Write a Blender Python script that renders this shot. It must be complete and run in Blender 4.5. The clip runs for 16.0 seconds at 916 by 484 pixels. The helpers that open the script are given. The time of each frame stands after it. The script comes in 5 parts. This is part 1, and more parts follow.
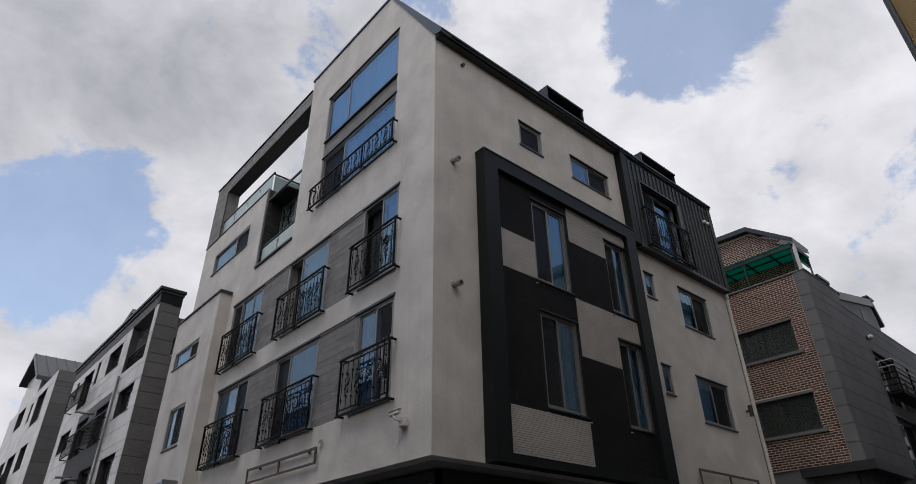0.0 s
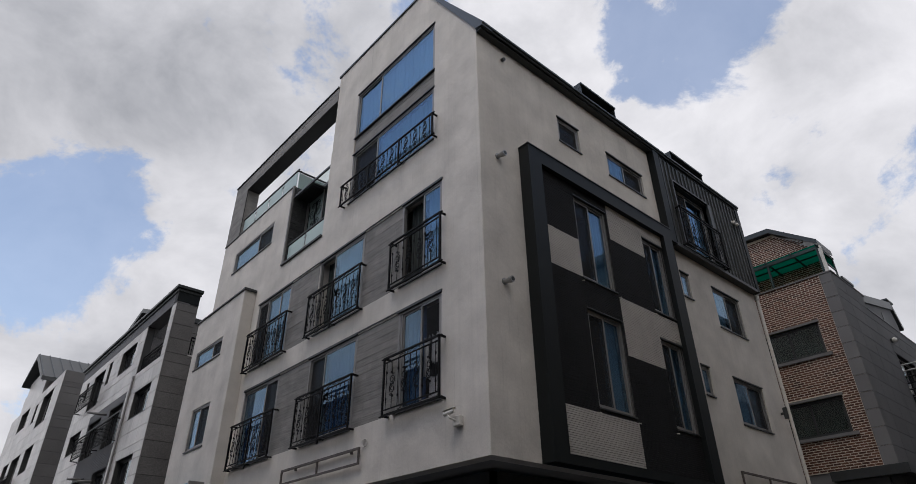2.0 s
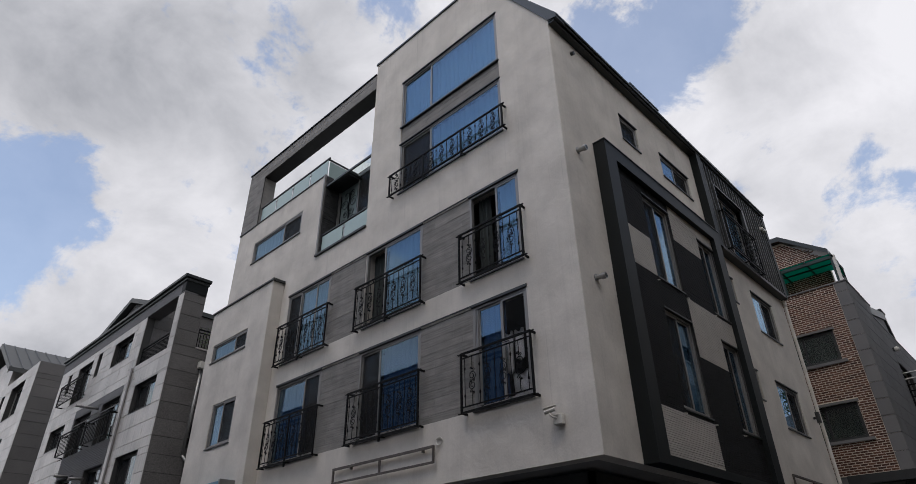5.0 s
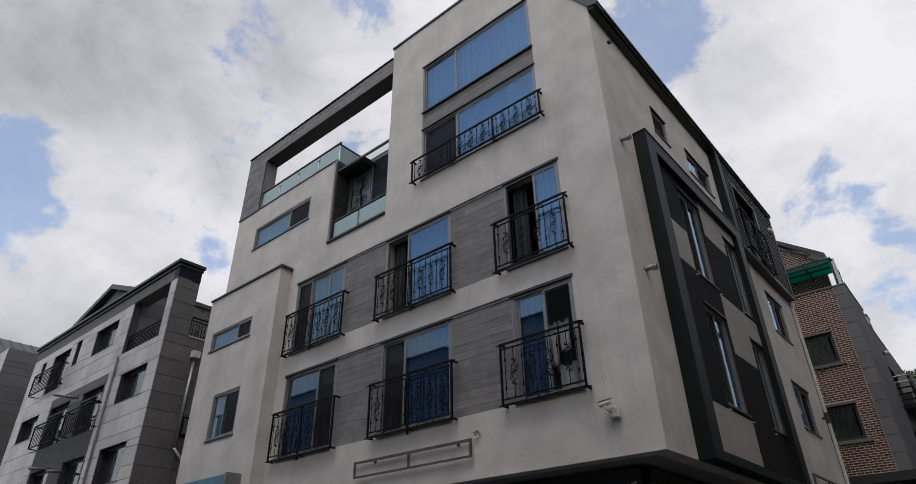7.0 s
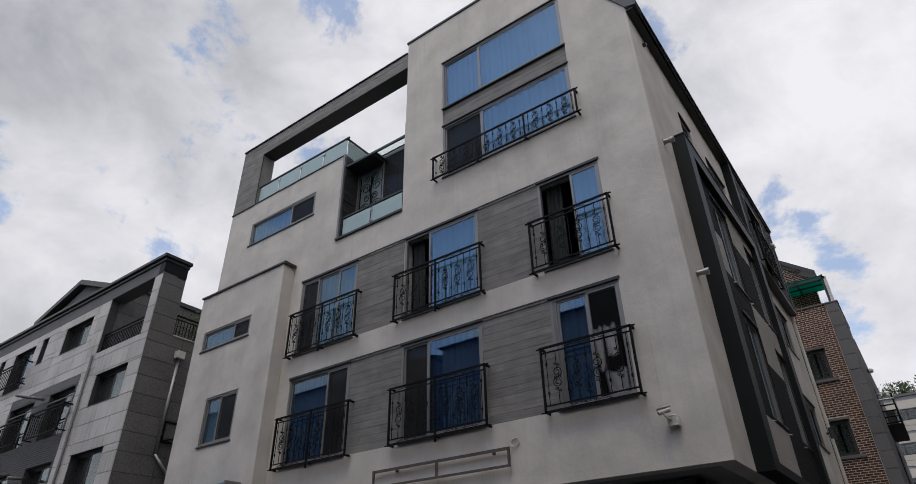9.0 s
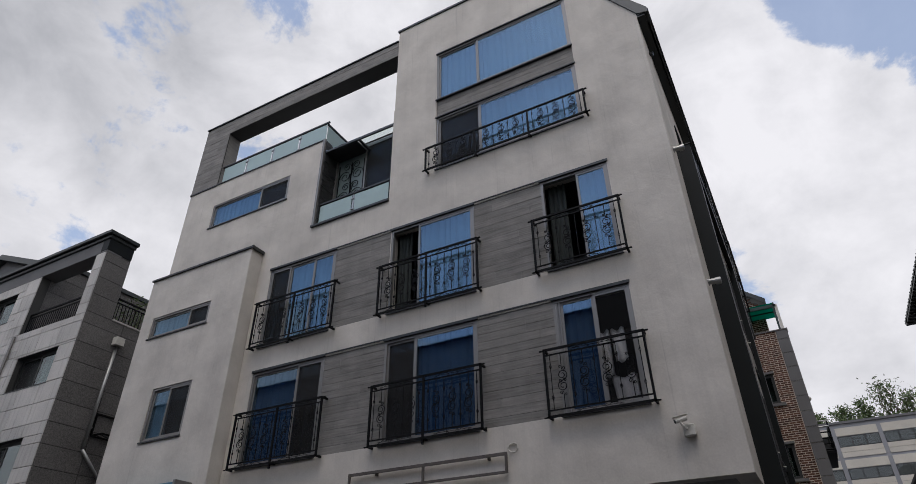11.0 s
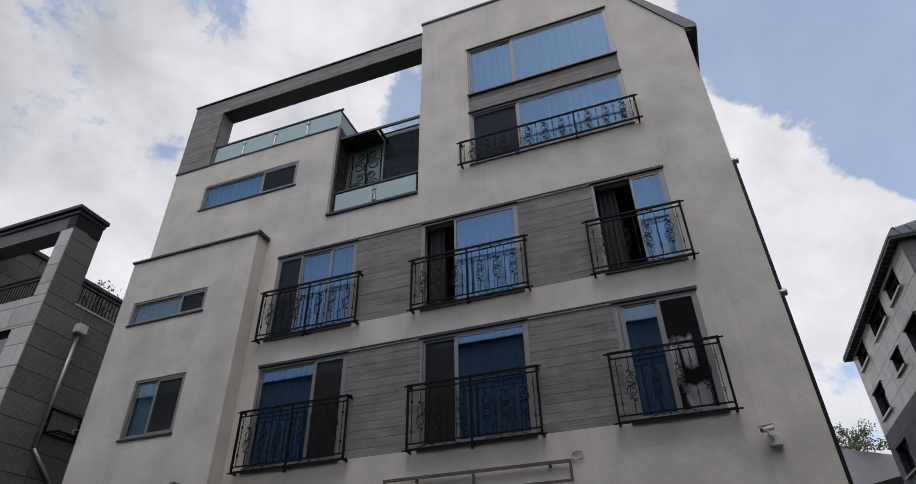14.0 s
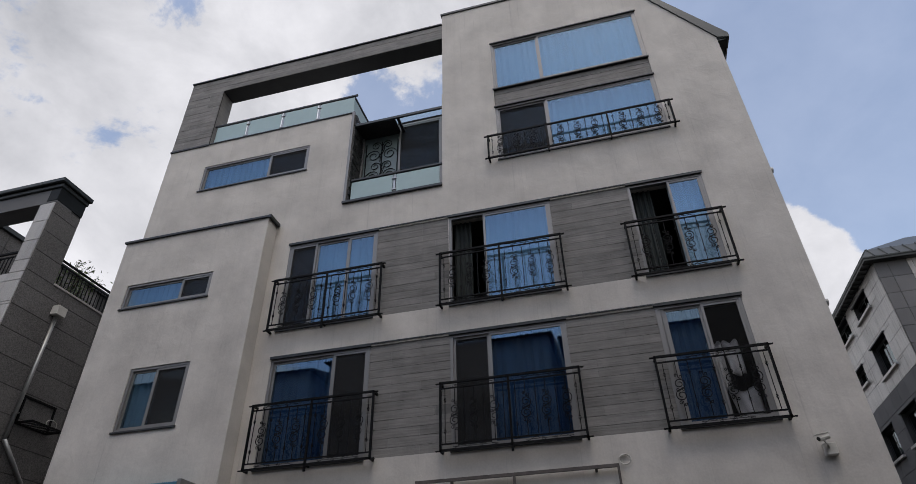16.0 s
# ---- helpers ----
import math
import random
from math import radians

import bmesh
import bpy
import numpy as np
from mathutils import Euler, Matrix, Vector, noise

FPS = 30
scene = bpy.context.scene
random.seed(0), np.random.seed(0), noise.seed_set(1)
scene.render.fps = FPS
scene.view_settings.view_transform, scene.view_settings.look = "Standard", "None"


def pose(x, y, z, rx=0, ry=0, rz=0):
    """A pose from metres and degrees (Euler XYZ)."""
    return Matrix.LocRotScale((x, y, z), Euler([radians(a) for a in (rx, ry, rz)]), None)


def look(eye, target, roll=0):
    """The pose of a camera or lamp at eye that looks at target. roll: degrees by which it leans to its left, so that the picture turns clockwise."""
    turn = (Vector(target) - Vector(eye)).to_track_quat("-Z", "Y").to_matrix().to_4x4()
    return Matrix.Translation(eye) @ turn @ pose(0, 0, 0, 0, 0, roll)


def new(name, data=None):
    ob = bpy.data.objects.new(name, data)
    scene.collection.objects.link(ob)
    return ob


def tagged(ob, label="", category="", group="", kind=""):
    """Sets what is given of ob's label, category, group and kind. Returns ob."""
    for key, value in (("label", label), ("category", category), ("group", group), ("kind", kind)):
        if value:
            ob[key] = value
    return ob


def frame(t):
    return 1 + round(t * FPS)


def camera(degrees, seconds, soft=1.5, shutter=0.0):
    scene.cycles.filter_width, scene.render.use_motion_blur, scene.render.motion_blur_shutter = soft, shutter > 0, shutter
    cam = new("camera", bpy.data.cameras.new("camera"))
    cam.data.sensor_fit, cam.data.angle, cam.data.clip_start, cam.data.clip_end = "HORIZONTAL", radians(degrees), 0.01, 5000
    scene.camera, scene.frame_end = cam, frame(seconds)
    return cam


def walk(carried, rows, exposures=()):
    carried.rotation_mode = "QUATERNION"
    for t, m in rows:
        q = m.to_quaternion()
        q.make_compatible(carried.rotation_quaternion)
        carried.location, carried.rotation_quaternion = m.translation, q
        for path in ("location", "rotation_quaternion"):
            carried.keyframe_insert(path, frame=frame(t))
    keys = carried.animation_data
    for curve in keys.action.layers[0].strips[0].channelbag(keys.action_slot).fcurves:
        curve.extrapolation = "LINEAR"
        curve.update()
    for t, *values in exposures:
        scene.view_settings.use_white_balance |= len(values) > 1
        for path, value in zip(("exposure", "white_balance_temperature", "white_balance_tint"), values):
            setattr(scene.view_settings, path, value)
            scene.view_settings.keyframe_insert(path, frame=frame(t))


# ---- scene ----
cam = camera(73.5, 16.0, soft=0.8)
PATH = [
    (0, (-0.072, -0.075, 1.691), (1.075, 1.219, 2.696), -0.8),
    (0.5, (-0.226, 0.105, 1.684), (0.919, 1.398, 2.694), -0.7),
    (1, (-0.432, 0.326, 1.68), (0.714, 1.615, 2.693), -0.7),
    (1.5, (-0.54, 0.617, 1.693), (0.61, 1.902, 2.707), -0.7),
    (2, (-0.684, 0.886, 1.701), (0.47, 2.166, 2.716), -0.7),
    (2.5, (-0.975, 1.184, 1.742), (0.182, 2.459, 2.759), -0.7),
    (3, (-1.185, 1.498, 1.726), (-0.023, 2.768, 2.743), -0.7),
    (3.5, (-1.433, 1.85, 1.764), (-0.254, 3.106, 2.781), -0.8),
    (4, (-1.746, 2.224, 1.761), (-0.539, 3.452, 2.777), -0.8),
    (6.5, (-2.726, 4.066, 1.805), (-1.427, 5.199, 2.819), -1.1),
    (7, (-2.865, 4.439, 1.808), (-1.544, 5.547, 2.82), -1.0),
    (7.5, (-2.984, 4.86, 1.837), (-1.646, 5.945, 2.853), -1.1),
    (8, (-3.043, 5.251, 1.849), (-1.691, 6.312, 2.873), -1.1),
    (8.5, (-3.143, 5.663, 1.853), (-1.778, 6.695, 2.888), -1.2),
    (9, (-3.328, 6.083, 1.888), (-1.941, 7.077, 2.931), -1.2),
    (9.5, (-3.38, 6.499, 1.901), (-1.959, 7.437, 2.95), -1.1),
    (12, (-3.421, 8.49, 1.823), (-1.914, 9.208, 2.925), -0.9),
    (12.5, (-3.473, 8.923, 1.791), (-1.954, 9.6, 2.903), -1.1),
    (13, (-3.526, 9.363, 1.801), (-1.999, 10.003, 2.922), -1.0),
    (13.5, (-3.634, 9.848, 1.812), (-2.096, 10.448, 2.941), -1.2),
    (14, (-3.663, 10.334, 1.808), (-2.114, 10.892, 2.943), -1.2),
    (14.5, (-3.683, 10.766, 1.806), (-2.126, 11.291, 2.947), -1.1),
    (15, (-3.742, 11.252, 1.827), (-2.176, 11.74, 2.971), -1.2),
    (15.5, (-3.726, 11.724, 1.865), (-2.148, 12.165, 3.011), -1.4),
    (16, (-3.713, 12.094, 1.899), (-2.124, 12.495, 3.045), -1.4),
]
walk(cam, [(t, look(eye, target, roll)) for t, eye, target, roll in PATH])

# ---- world, sun, exposure ----
scene.view_settings.exposure = 0.0
world = bpy.data.worlds.new("cloudy_sky")
scene.world = world
world.use_nodes = True
wn, wl = world.node_tree.nodes, world.node_tree.links
wn.clear()


def wnode(kind, **values):
    n = wn.new(kind)
    for key, value in values.items():
        n.inputs[key].default_value = value
    return n


SUN_AZ, SUN_EL = 254.0, 66.0     # turn from +y towards +x, height over the horizon
sky = wn.new("ShaderNodeTexSky")
sky.sky_type, sky.sun_disc = "NISHITA", False
sky.sun_elevation, sky.sun_rotation = radians(SUN_EL), radians(SUN_AZ)
sky.air_density, sky.dust_density, sky.ozone_density = 1.0, 1.2, 1.0
coord = wn.new("ShaderNodeTexCoord")


def wmath(op, a, b=0.0, clamp=False):
    n = wn.new("ShaderNodeMath")
    n.operation, n.use_clamp = op, clamp
    for i, v in enumerate((a, b)):
        if isinstance(v, (int, float)):
            n.inputs[i].default_value = v
        else:
            wl.new(v, n.inputs[i])
    return n.outputs[0]


def toward(way, start, full):
    """1 towards that way, fading to 0; a soft, wide weather area of the sky."""
    dot, fade = wn.new("ShaderNodeVectorMath"), wn.new("ShaderNodeMapRange")
    dot.operation, fade.interpolation_type = "DOT_PRODUCT", "SMOOTHSTEP"
    dot.inputs[1].default_value = Vector(way).normalized()
    fade.inputs["From Min"].default_value, fade.inputs["From Max"].default_value = start, full
    wl.new(coord.outputs["Generated"], dot.inputs[0])
    wl.new(dot.outputs["Value"], fade.inputs["Value"])
    return fade.outputs["Result"]


drift = wnode("ShaderNodeMapping")
drift.inputs["Location"].default_value = (0.35, 0.8, 0.1)
drift.inputs["Scale"].default_value = (1.0, 1.0, 1.25)
wl.new(coord.outputs["Generated"], drift.inputs["Vector"])


def clouds(scale, detail, rough, distortion=0.0):
    n = wnode("ShaderNodeTexNoise", Scale=scale, Detail=detail, Roughness=rough, Distortion=distortion)
    wl.new(drift.outputs["Vector"], n.inputs["Vector"])
    return n.outputs["Fac"]


puffs = wmath("ADD", clouds(3.4, 14.0, 0.62, 0.2), wmath("MULTIPLY", wmath("SUBTRACT", clouds(11.0, 12.0, 0.66, 0.6), 0.5), 0.16))
cover = wmath("ADD", puffs, 0.12)
cover = wmath("SUBTRACT", cover, wmath("MULTIPLY", toward((0.56, -0.46, 0.72), 0.918, 0.962), 0.46))
cover = wmath("ADD", cover, wmath("MULTIPLY", toward((0.845, -0.18, 0.505), 0.976, 0.994), 0.25))
cover = wmath("SUBTRACT", cover, wmath("MULTIPLY", toward((0.055, 0.893, 0.447), 0.984, 0.998), 0.165))
cover = wmath("SUBTRACT", cover, wmath("MULTIPLY", toward((-0.56, 0.25, 0.79), 0.80, 0.93), 0.30))
cover = wmath("SUBTRACT", cover, wmath("MULTIPLY", toward((0.65, 0.235, 0.725), 0.986, 0.999), 0.165))
cover = wmath("SUBTRACT", cover, wmath("MULTIPLY", toward((0.88, 0.10, 0.46), 0.975, 0.998), 0.10))
cover = wmath("SUBTRACT", cover, wmath("MULTIPLY", toward((0.20, 0.68, 0.71), 0.985, 0.999), 0.05))
edge = wn.new("ShaderNodeMapRange")
edge.interpolation_type = "SMOOTHSTEP"
edge.inputs["From Min"].default_value, edge.inputs["From Max"].default_value = 0.455, 0.53
edge.inputs["To Min"].default_value = 0.26     # a thin veil also where the sky is open
wl.new(cover, edge.inputs["Value"])
thick = wmath("ADD", wmath("MULTIPLY", clouds(2.3, 9.0, 0.55), 0.6), wmath("MULTIPLY", clouds(5.2, 10.0, 0.6, 0.3), 0.45))
thick = wmath("ADD", thick, wmath("MULTIPLY", toward((0.03, 0.74, 0.68), 0.90, 0.995), 0.13))
shade = wn.new("ShaderNodeValToRGB")
shade.color_ramp.elements[0].position, shade.color_ramp.elements[1].position = 0.42, 0.78
shade.color_ramp.elements[0].color, shade.color_ramp.elements[1].color = (0.875, 0.87, 0.915, 1), (0.348, 0.36, 0.398, 1)
wl.new(thick, shade.inputs["Fac"])
sky_scaled = wn.new("ShaderNodeVectorMath")
sky_scaled.operation = "SCALE"
sky_scaled.inputs["Scale"].default_value = 0.20
wl.new(sky.outputs["Color"], sky_scaled.inputs[0])
mix = wn.new("ShaderNodeMix")
mix.data_type = "RGBA"
wl.new(edge.outputs["Result"], mix.inputs[0])
wl.new(sky_scaled.outputs["Vector"], mix.inputs[6])
wl.new(shade.outputs["Color"], mix.inputs[7])
background = wnode("ShaderNodeBackground", Strength=1.0)
world_out = wn.new("ShaderNodeOutputWorld")
glow = wn.new("ShaderNodeVectorMath")     # clouds are brighter on the sun's side of the sky
glow.operation = "SCALE"
wl.new(mix.outputs[2], glow.inputs[0])
wl.new(wmath("ADD", wmath("MULTIPLY", toward((math.sin(radians(SUN_AZ)) * math.cos(radians(SUN_EL)), math.cos(radians(SUN_AZ)) * math.cos(radians(SUN_EL)), math.sin(radians(SUN_EL))), 0.45, 1.0), 0.55), 1.0), glow.inputs["Scale"])
wl.new(glow.outputs["Vector"], background.inputs["Color"])
wl.new(background.outputs["Background"], world_out.inputs["Surface"])

sun = new("sun", bpy.data.lights.new("sun", "SUN"))
sun.data.energy, sun.data.angle, sun.data.color = 0.50, radians(14), (1.0, 0.91, 0.80)
sun_from = Vector((math.sin(radians(SUN_AZ)) * math.cos(radians(SUN_EL)), math.cos(radians(SUN_AZ)) * math.cos(radians(SUN_EL)), math.sin(radians(SUN_EL))))
sun.matrix_world = look(sun_from * 80, (0, 0, 0))


# ---- materials ----
def material(name, color, rough=0.8, metal=0.0, scales=(3.0, 40.0), vary=(0.12, 0.08), bump=0.15, depth=0.01, per_object=0.0, island=0.0, grain=None, spec=0.5, streak=0.0, bump_scale=None, swirl=0.0, sand=0.12):
    """A principled surface with stains at one scale, grain at another, fine relief, optional rain streaks and a tone of its own for each piece."""
    m = bpy.data.materials.new(name)
    m.use_nodes = True
    n, l = m.node_tree.nodes, m.node_tree.links
    bsdf = n["Principled BSDF"]
    bsdf.inputs["Roughness"].default_value, bsdf.inputs["Metallic"].default_value = rough, metal
    bsdf.inputs["Specular IOR Level"].default_value = spec
    geo = n.new("ShaderNodeNewGeometry")

    def tex(scale, detail=5.0, stretch=None):
        t = n.new("ShaderNodeTexNoise")
        t.inputs["Scale"].default_value, t.inputs["Detail"].default_value = scale, detail
        if stretch:
            mp = n.new("ShaderNodeMapping")
            mp.inputs["Scale"].default_value = stretch
            l.new(geo.outputs["Position"], mp.inputs["Vector"])
            l.new(mp.outputs["Vector"], t.inputs["Vector"])
        else:
            l.new(geo.outputs["Position"], t.inputs["Vector"])
        return t.outputs["Fac"]

    def calc(op, a, b):
        c = n.new("ShaderNodeMath")
        c.operation = op
        for i, v in enumerate((a, b)):
            if isinstance(v, (int, float)):
                c.inputs[i].default_value = v
            else:
                l.new(v, c.inputs[i])
        return c.outputs[0]

    tone = calc("ADD", calc("MULTIPLY", calc("SUBTRACT", tex(scales[0], 6.0), 0.5), 2 * vary[0] * 2), 1.0)
    fine = tex(1.0, 4.0, grain) if grain else tex(scales[1], 3.0)
    tone = calc("ADD", tone, calc("MULTIPLY", calc("SUBTRACT", fine, 0.5), 2 * vary[1] * 2))
    if streak:
        run = n.new("ShaderNodeMapRange")
        run.inputs["From Min"].default_value, run.inputs["From Max"].default_value = 0.52, 0.72
        l.new(tex(1.0, 4.0, (9.0, 9.0, 0.17)), run.inputs["Value"])
        tone = calc("SUBTRACT", tone, calc("MULTIPLY", run.outputs["Result"], streak))
        drip = n.new("ShaderNodeMapRange")     # narrow runs of dirty water
        drip.inputs["From Min"].default_value, drip.inputs["From Max"].default_value = 0.63, 0.74
        l.new(tex(1.0, 3.0, (24.0, 24.0, 0.5)), drip.inputs["Value"])
        tone = calc("SUBTRACT", tone, calc("MULTIPLY", drip.outputs["Result"], streak * 2.2))
    if per_object:
        info = n.new("ShaderNodeObjectInfo")
        tone = calc("ADD", tone, calc("MULTIPLY", calc("SUBTRACT", info.outputs["Random"], 0.5), 2 * per_object))
    if island:
        tone = calc("ADD", tone, calc("MULTIPLY", calc("SUBTRACT", geo.outputs["Random Per Island"], 0.5), 2 * island))
    scale = n.new("ShaderNodeVectorMath")
    scale.operation = "SCALE"
    scale.inputs[0].default_value = color
    l.new(tone, scale.inputs["Scale"])
    l.new(scale.outputs["Vector"], bsdf.inputs["Base Color"])
    if bump:
        b = n.new("ShaderNodeBump")
        b.inputs["Strength"].default_value, b.inputs["Distance"].default_value = bump, depth
        trowel = tex(bump_scale or scales[1] * 0.35, 6.0)
        if swirl:
            trowel.node.inputs["Distortion"].default_value = swirl
        h = calc("ADD", trowel, calc("MULTIPLY", fine, sand if bump_scale else 0.5))
        l.new(h, b.inputs["Height"])
        l.new(b.outputs["Normal"], bsdf.inputs["Normal"])
    return m


def glass_material(name, tint, ior, gloss=(0.9, 0.95, 1.0), rough=0.0):
    """A thin pane: clear tinted glass under a mirror layer that grows towards grazing angles."""
    m = bpy.data.materials.new(name)
    m.use_nodes = True
    n, l = m.node_tree.nodes, m.node_tree.links
    n.clear()
    clear, mirror, weight = n.new("ShaderNodeBsdfTransparent"), n.new("ShaderNodeBsdfGlossy"), n.new("ShaderNodeLayerWeight")
    clear.inputs["Color"].default_value, mirror.inputs["Color"].default_value = (*[c ** 0.5 for c in tint], 1), (*gloss, 1)     # a ray crosses two faces
    mirror.inputs["Roughness"].default_value, weight.inputs["Blend"].default_value = rough, 0.5
    blend, out = n.new("ShaderNodeMixShader"), n.new("ShaderNodeOutputMaterial")
    head_on = ((ior - 1) / (ior + 1)) ** 2
    power, gain = n.new("ShaderNodeMath"), n.new("ShaderNodeMath")
    power.operation, gain.operation = "POWER", "MULTIPLY_ADD"
    power.inputs[1].default_value = 5.0
    gain.inputs[1].default_value, gain.inputs[2].default_value = 1 - head_on, head_on
    l.new(weight.outputs["Facing"], power.inputs[0])
    l.new(power.outputs[0], gain.inputs[0])
    l.new(gain.outputs[0], blend.inputs["Fac"])
    l.new(clear.outputs["BSDF"], blend.inputs[1])
    l.new(mirror.outputs["BSDF"], blend.inputs[2])
    l.new(blend.outputs["Shader"], out.inputs["Surface"])
    return m


STUCCO = material("cream_stucco", (0.545, 0.508, 0.455), 0.92, scales=(1.3, 30.0), vary=(0.17, 0.05), bump=0.28, depth=0.04, streak=0.05, bump_scale=3.2, swirl=0.5, sand=0.05)
PLANK = material("grey_board_tile", (0.183, 0.173, 0.158), 0.8, scales=(3.0, 60.0), vary=(0.18, 0.24), bump=0.5, depth=0.010, per_object=0.12, grain=(2.0, 2.0, 45.0))
GROUT = material("dark_joint", (0.05, 0.049, 0.047), 0.95, bump=0)
FRAME = material("grey_aluminium", (0.215, 0.207, 0.198), 0.45, 0.35, scales=(2.0, 80.0), vary=(0.05, 0.04), bump=0)
DARKFRAME = material("dark_flashing", (0.035, 0.037, 0.037), 0.45, 0.3, bump=0.05)
IRON = material("black_wrought_iron", (0.0045, 0.0045, 0.005), 0.6, 0.0, scales=(6.0, 90.0), bump=0.2, depth=0.002, spec=0.12)
BAYMETAL = material("dark_green_grey_sheet", (0.0095, 0.0115, 0.0115), 0.5, 0.0, scales=(1.2, 30.0), vary=(0.15, 0.05), bump=0.05, spec=0.16)
SEAM = material("dark_seam_metal", (0.045, 0.047, 0.046), 0.45, 0.3, scales=(1.5, 30.0), vary=(0.12, 0.05), bump=0.05)
ROOFMETAL = material("charcoal_roof_metal", (0.03, 0.034, 0.033), 0.42, 0.3, scales=(1.0, 30.0), vary=(0.15, 0.05), bump=0.05)
TILEDARK = material("charcoal_split_tile", (0.012, 0.012, 0.0125), 0.85, scales=(2.0, 50.0), vary=(0.2, 0.2), bump=0.4, depth=0.006, spec=0.25)
TILELIGHT = material("ivory_split_tile", (0.41, 0.385, 0.345), 0.8, scales=(2.0, 50.0), vary=(0.10, 0.10), bump=0.4, depth=0.006)
RUST = material("rusty_steel", (0.10, 0.085, 0.075), 0.7, 0.2, scales=(6.0, 60.0), vary=(0.3, 0.2), bump=0.2, depth=0.003)
SOFFIT = material("grey_soffit", (0.24, 0.23, 0.22), 0.85, bump=0.1)
GLASS = glass_material("blue_window_glass", (0.30, 0.46, 0.58), 1.95, gloss=(0.60, 0.80, 1.0))
CLEARGLASS = glass_material("clear_canopy_glass", (0.78, 0.85, 0.84), 1.45)
MESH = glass_material("thin_insect_mesh", (0.72, 0.72, 0.72), 1.22, gloss=(0.5, 0.5, 0.5), rough=0.6)
GREENGLASS = glass_material("green_window_glass", (0.34, 0.46, 0.42), 1.9)
FROST = material("frosted_green_glass", (0.34, 0.44, 0.42), 0.3, scales=(1.0, 8.0), vary=(0.05, 0.02), bump=0)
FROSTDIM = material("etched_door_glass", (0.15, 0.19, 0.18), 0.35, scales=(1.0, 8.0), vary=(0.1, 0.03), bump=0)
SCREEN = bpy.data.materials.new("grey_insect_screen")     # fine weave: half open, half dark thread
SCREEN.use_nodes = True
sn, sl = SCREEN.node_tree.nodes, SCREEN.node_tree.links
sn.clear()
s_open, s_thread, s_mix, s_out = sn.new("ShaderNodeBsdfTransparent"), sn.new("ShaderNodeBsdfDiffuse"), sn.new("ShaderNodeMixShader"), sn.new("ShaderNodeOutputMaterial")
s_thread.inputs["Color"].default_value, s_mix.inputs["Fac"].default_value = (0.036, 0.036, 0.036, 1), 0.48
sl.new(s_open.outputs["BSDF"], s_mix.inputs[1])
sl.new(s_thread.outputs["BSDF"], s_mix.inputs[2])
sl.new(s_mix.outputs["Shader"], s_out.inputs["Surface"])
CURTAIN = material("blue_white_sheer_curtain", (0.34, 0.385, 0.41), 0.9, scales=(2.0, 20.0), bump=0.1)
CURTAINGREEN = material("dark_grey_green_curtain", (0.03, 0.037, 0.035), 0.9, scales=(2.0, 20.0), bump=0.1)
CURTAINDARK = material("deep_blue_curtain", (0.050, 0.085, 0.165), 0.9, scales=(2.0, 20.0), bump=0.1)
# unlit interiors: part of the rooms' dimness is put into this colour
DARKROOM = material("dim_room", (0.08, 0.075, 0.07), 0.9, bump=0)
STEEL = material("brushed_steel", (0.34, 0.34, 0.33), 0.42, 0.8, bump=0.05)
WHITEPLASTIC = material("aged_white_plastic", (0.55, 0.53, 0.48), 0.5, scales=(8.0, 60.0), bump=0.05)
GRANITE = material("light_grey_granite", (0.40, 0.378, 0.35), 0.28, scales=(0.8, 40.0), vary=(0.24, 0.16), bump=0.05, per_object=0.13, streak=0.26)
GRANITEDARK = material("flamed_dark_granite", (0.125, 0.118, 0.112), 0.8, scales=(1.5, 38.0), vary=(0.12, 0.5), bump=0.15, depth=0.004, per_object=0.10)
GREYSTONE = material("grey_stone_panel", (0.145, 0.143, 0.142), 0.8, scales=(1.0, 90.0), vary=(0.10, 0.10), bump=0.1, depth=0.004, per_object=0.09, spec=0.3)
BRICK = material("red_brown_brick", (0.097, 0.045, 0.029), 0.9, scales=(6.0, 70.0), vary=(0.2, 0.15), bump=0.4, depth=0.008, per_object=0.45)
BRICKFAR = material("red_brown_brick_joined", (0.097, 0.045, 0.029), 0.9, scales=(6.0, 70.0), vary=(0.2, 0.15), bump=0.4, depth=0.008, island=0.45)
MORTAR = material("pale_mortar", (0.60, 0.53, 0.45), 0.95, scales=(3.0, 80.0), bump=0.2)
GREENPLASTIC = bpy.data.materials.new("green_polycarbonate")
GREENPLASTIC.use_nodes = True
gn, gl = GREENPLASTIC.node_tree.nodes, GREENPLASTIC.node_tree.links
gn.clear()
g_through, g_clear, g_mix, g_out = gn.new("ShaderNodeBsdfTranslucent"), gn.new("ShaderNodeBsdfTransparent"), gn.new("ShaderNodeMixShader"), gn.new("ShaderNodeOutputMaterial")
g_through.inputs["Color"].default_value, g_clear.inputs["Color"].default_value, g_mix.inputs["Fac"].default_value = (0.01, 0.20, 0.15, 1), (0.02, 0.35, 0.27, 1), 0.4
gl.new(g_through.outputs["BSDF"], g_mix.inputs[1])
gl.new(g_clear.outputs["BSDF"], g_mix.inputs[2])
gl.new(g_mix.outputs["Shader"], g_out.inputs["Surface"])
GREENSTEEL = material("dark_green_steel", (0.012, 0.03, 0.026), 0.5, 0.2, bump=0)
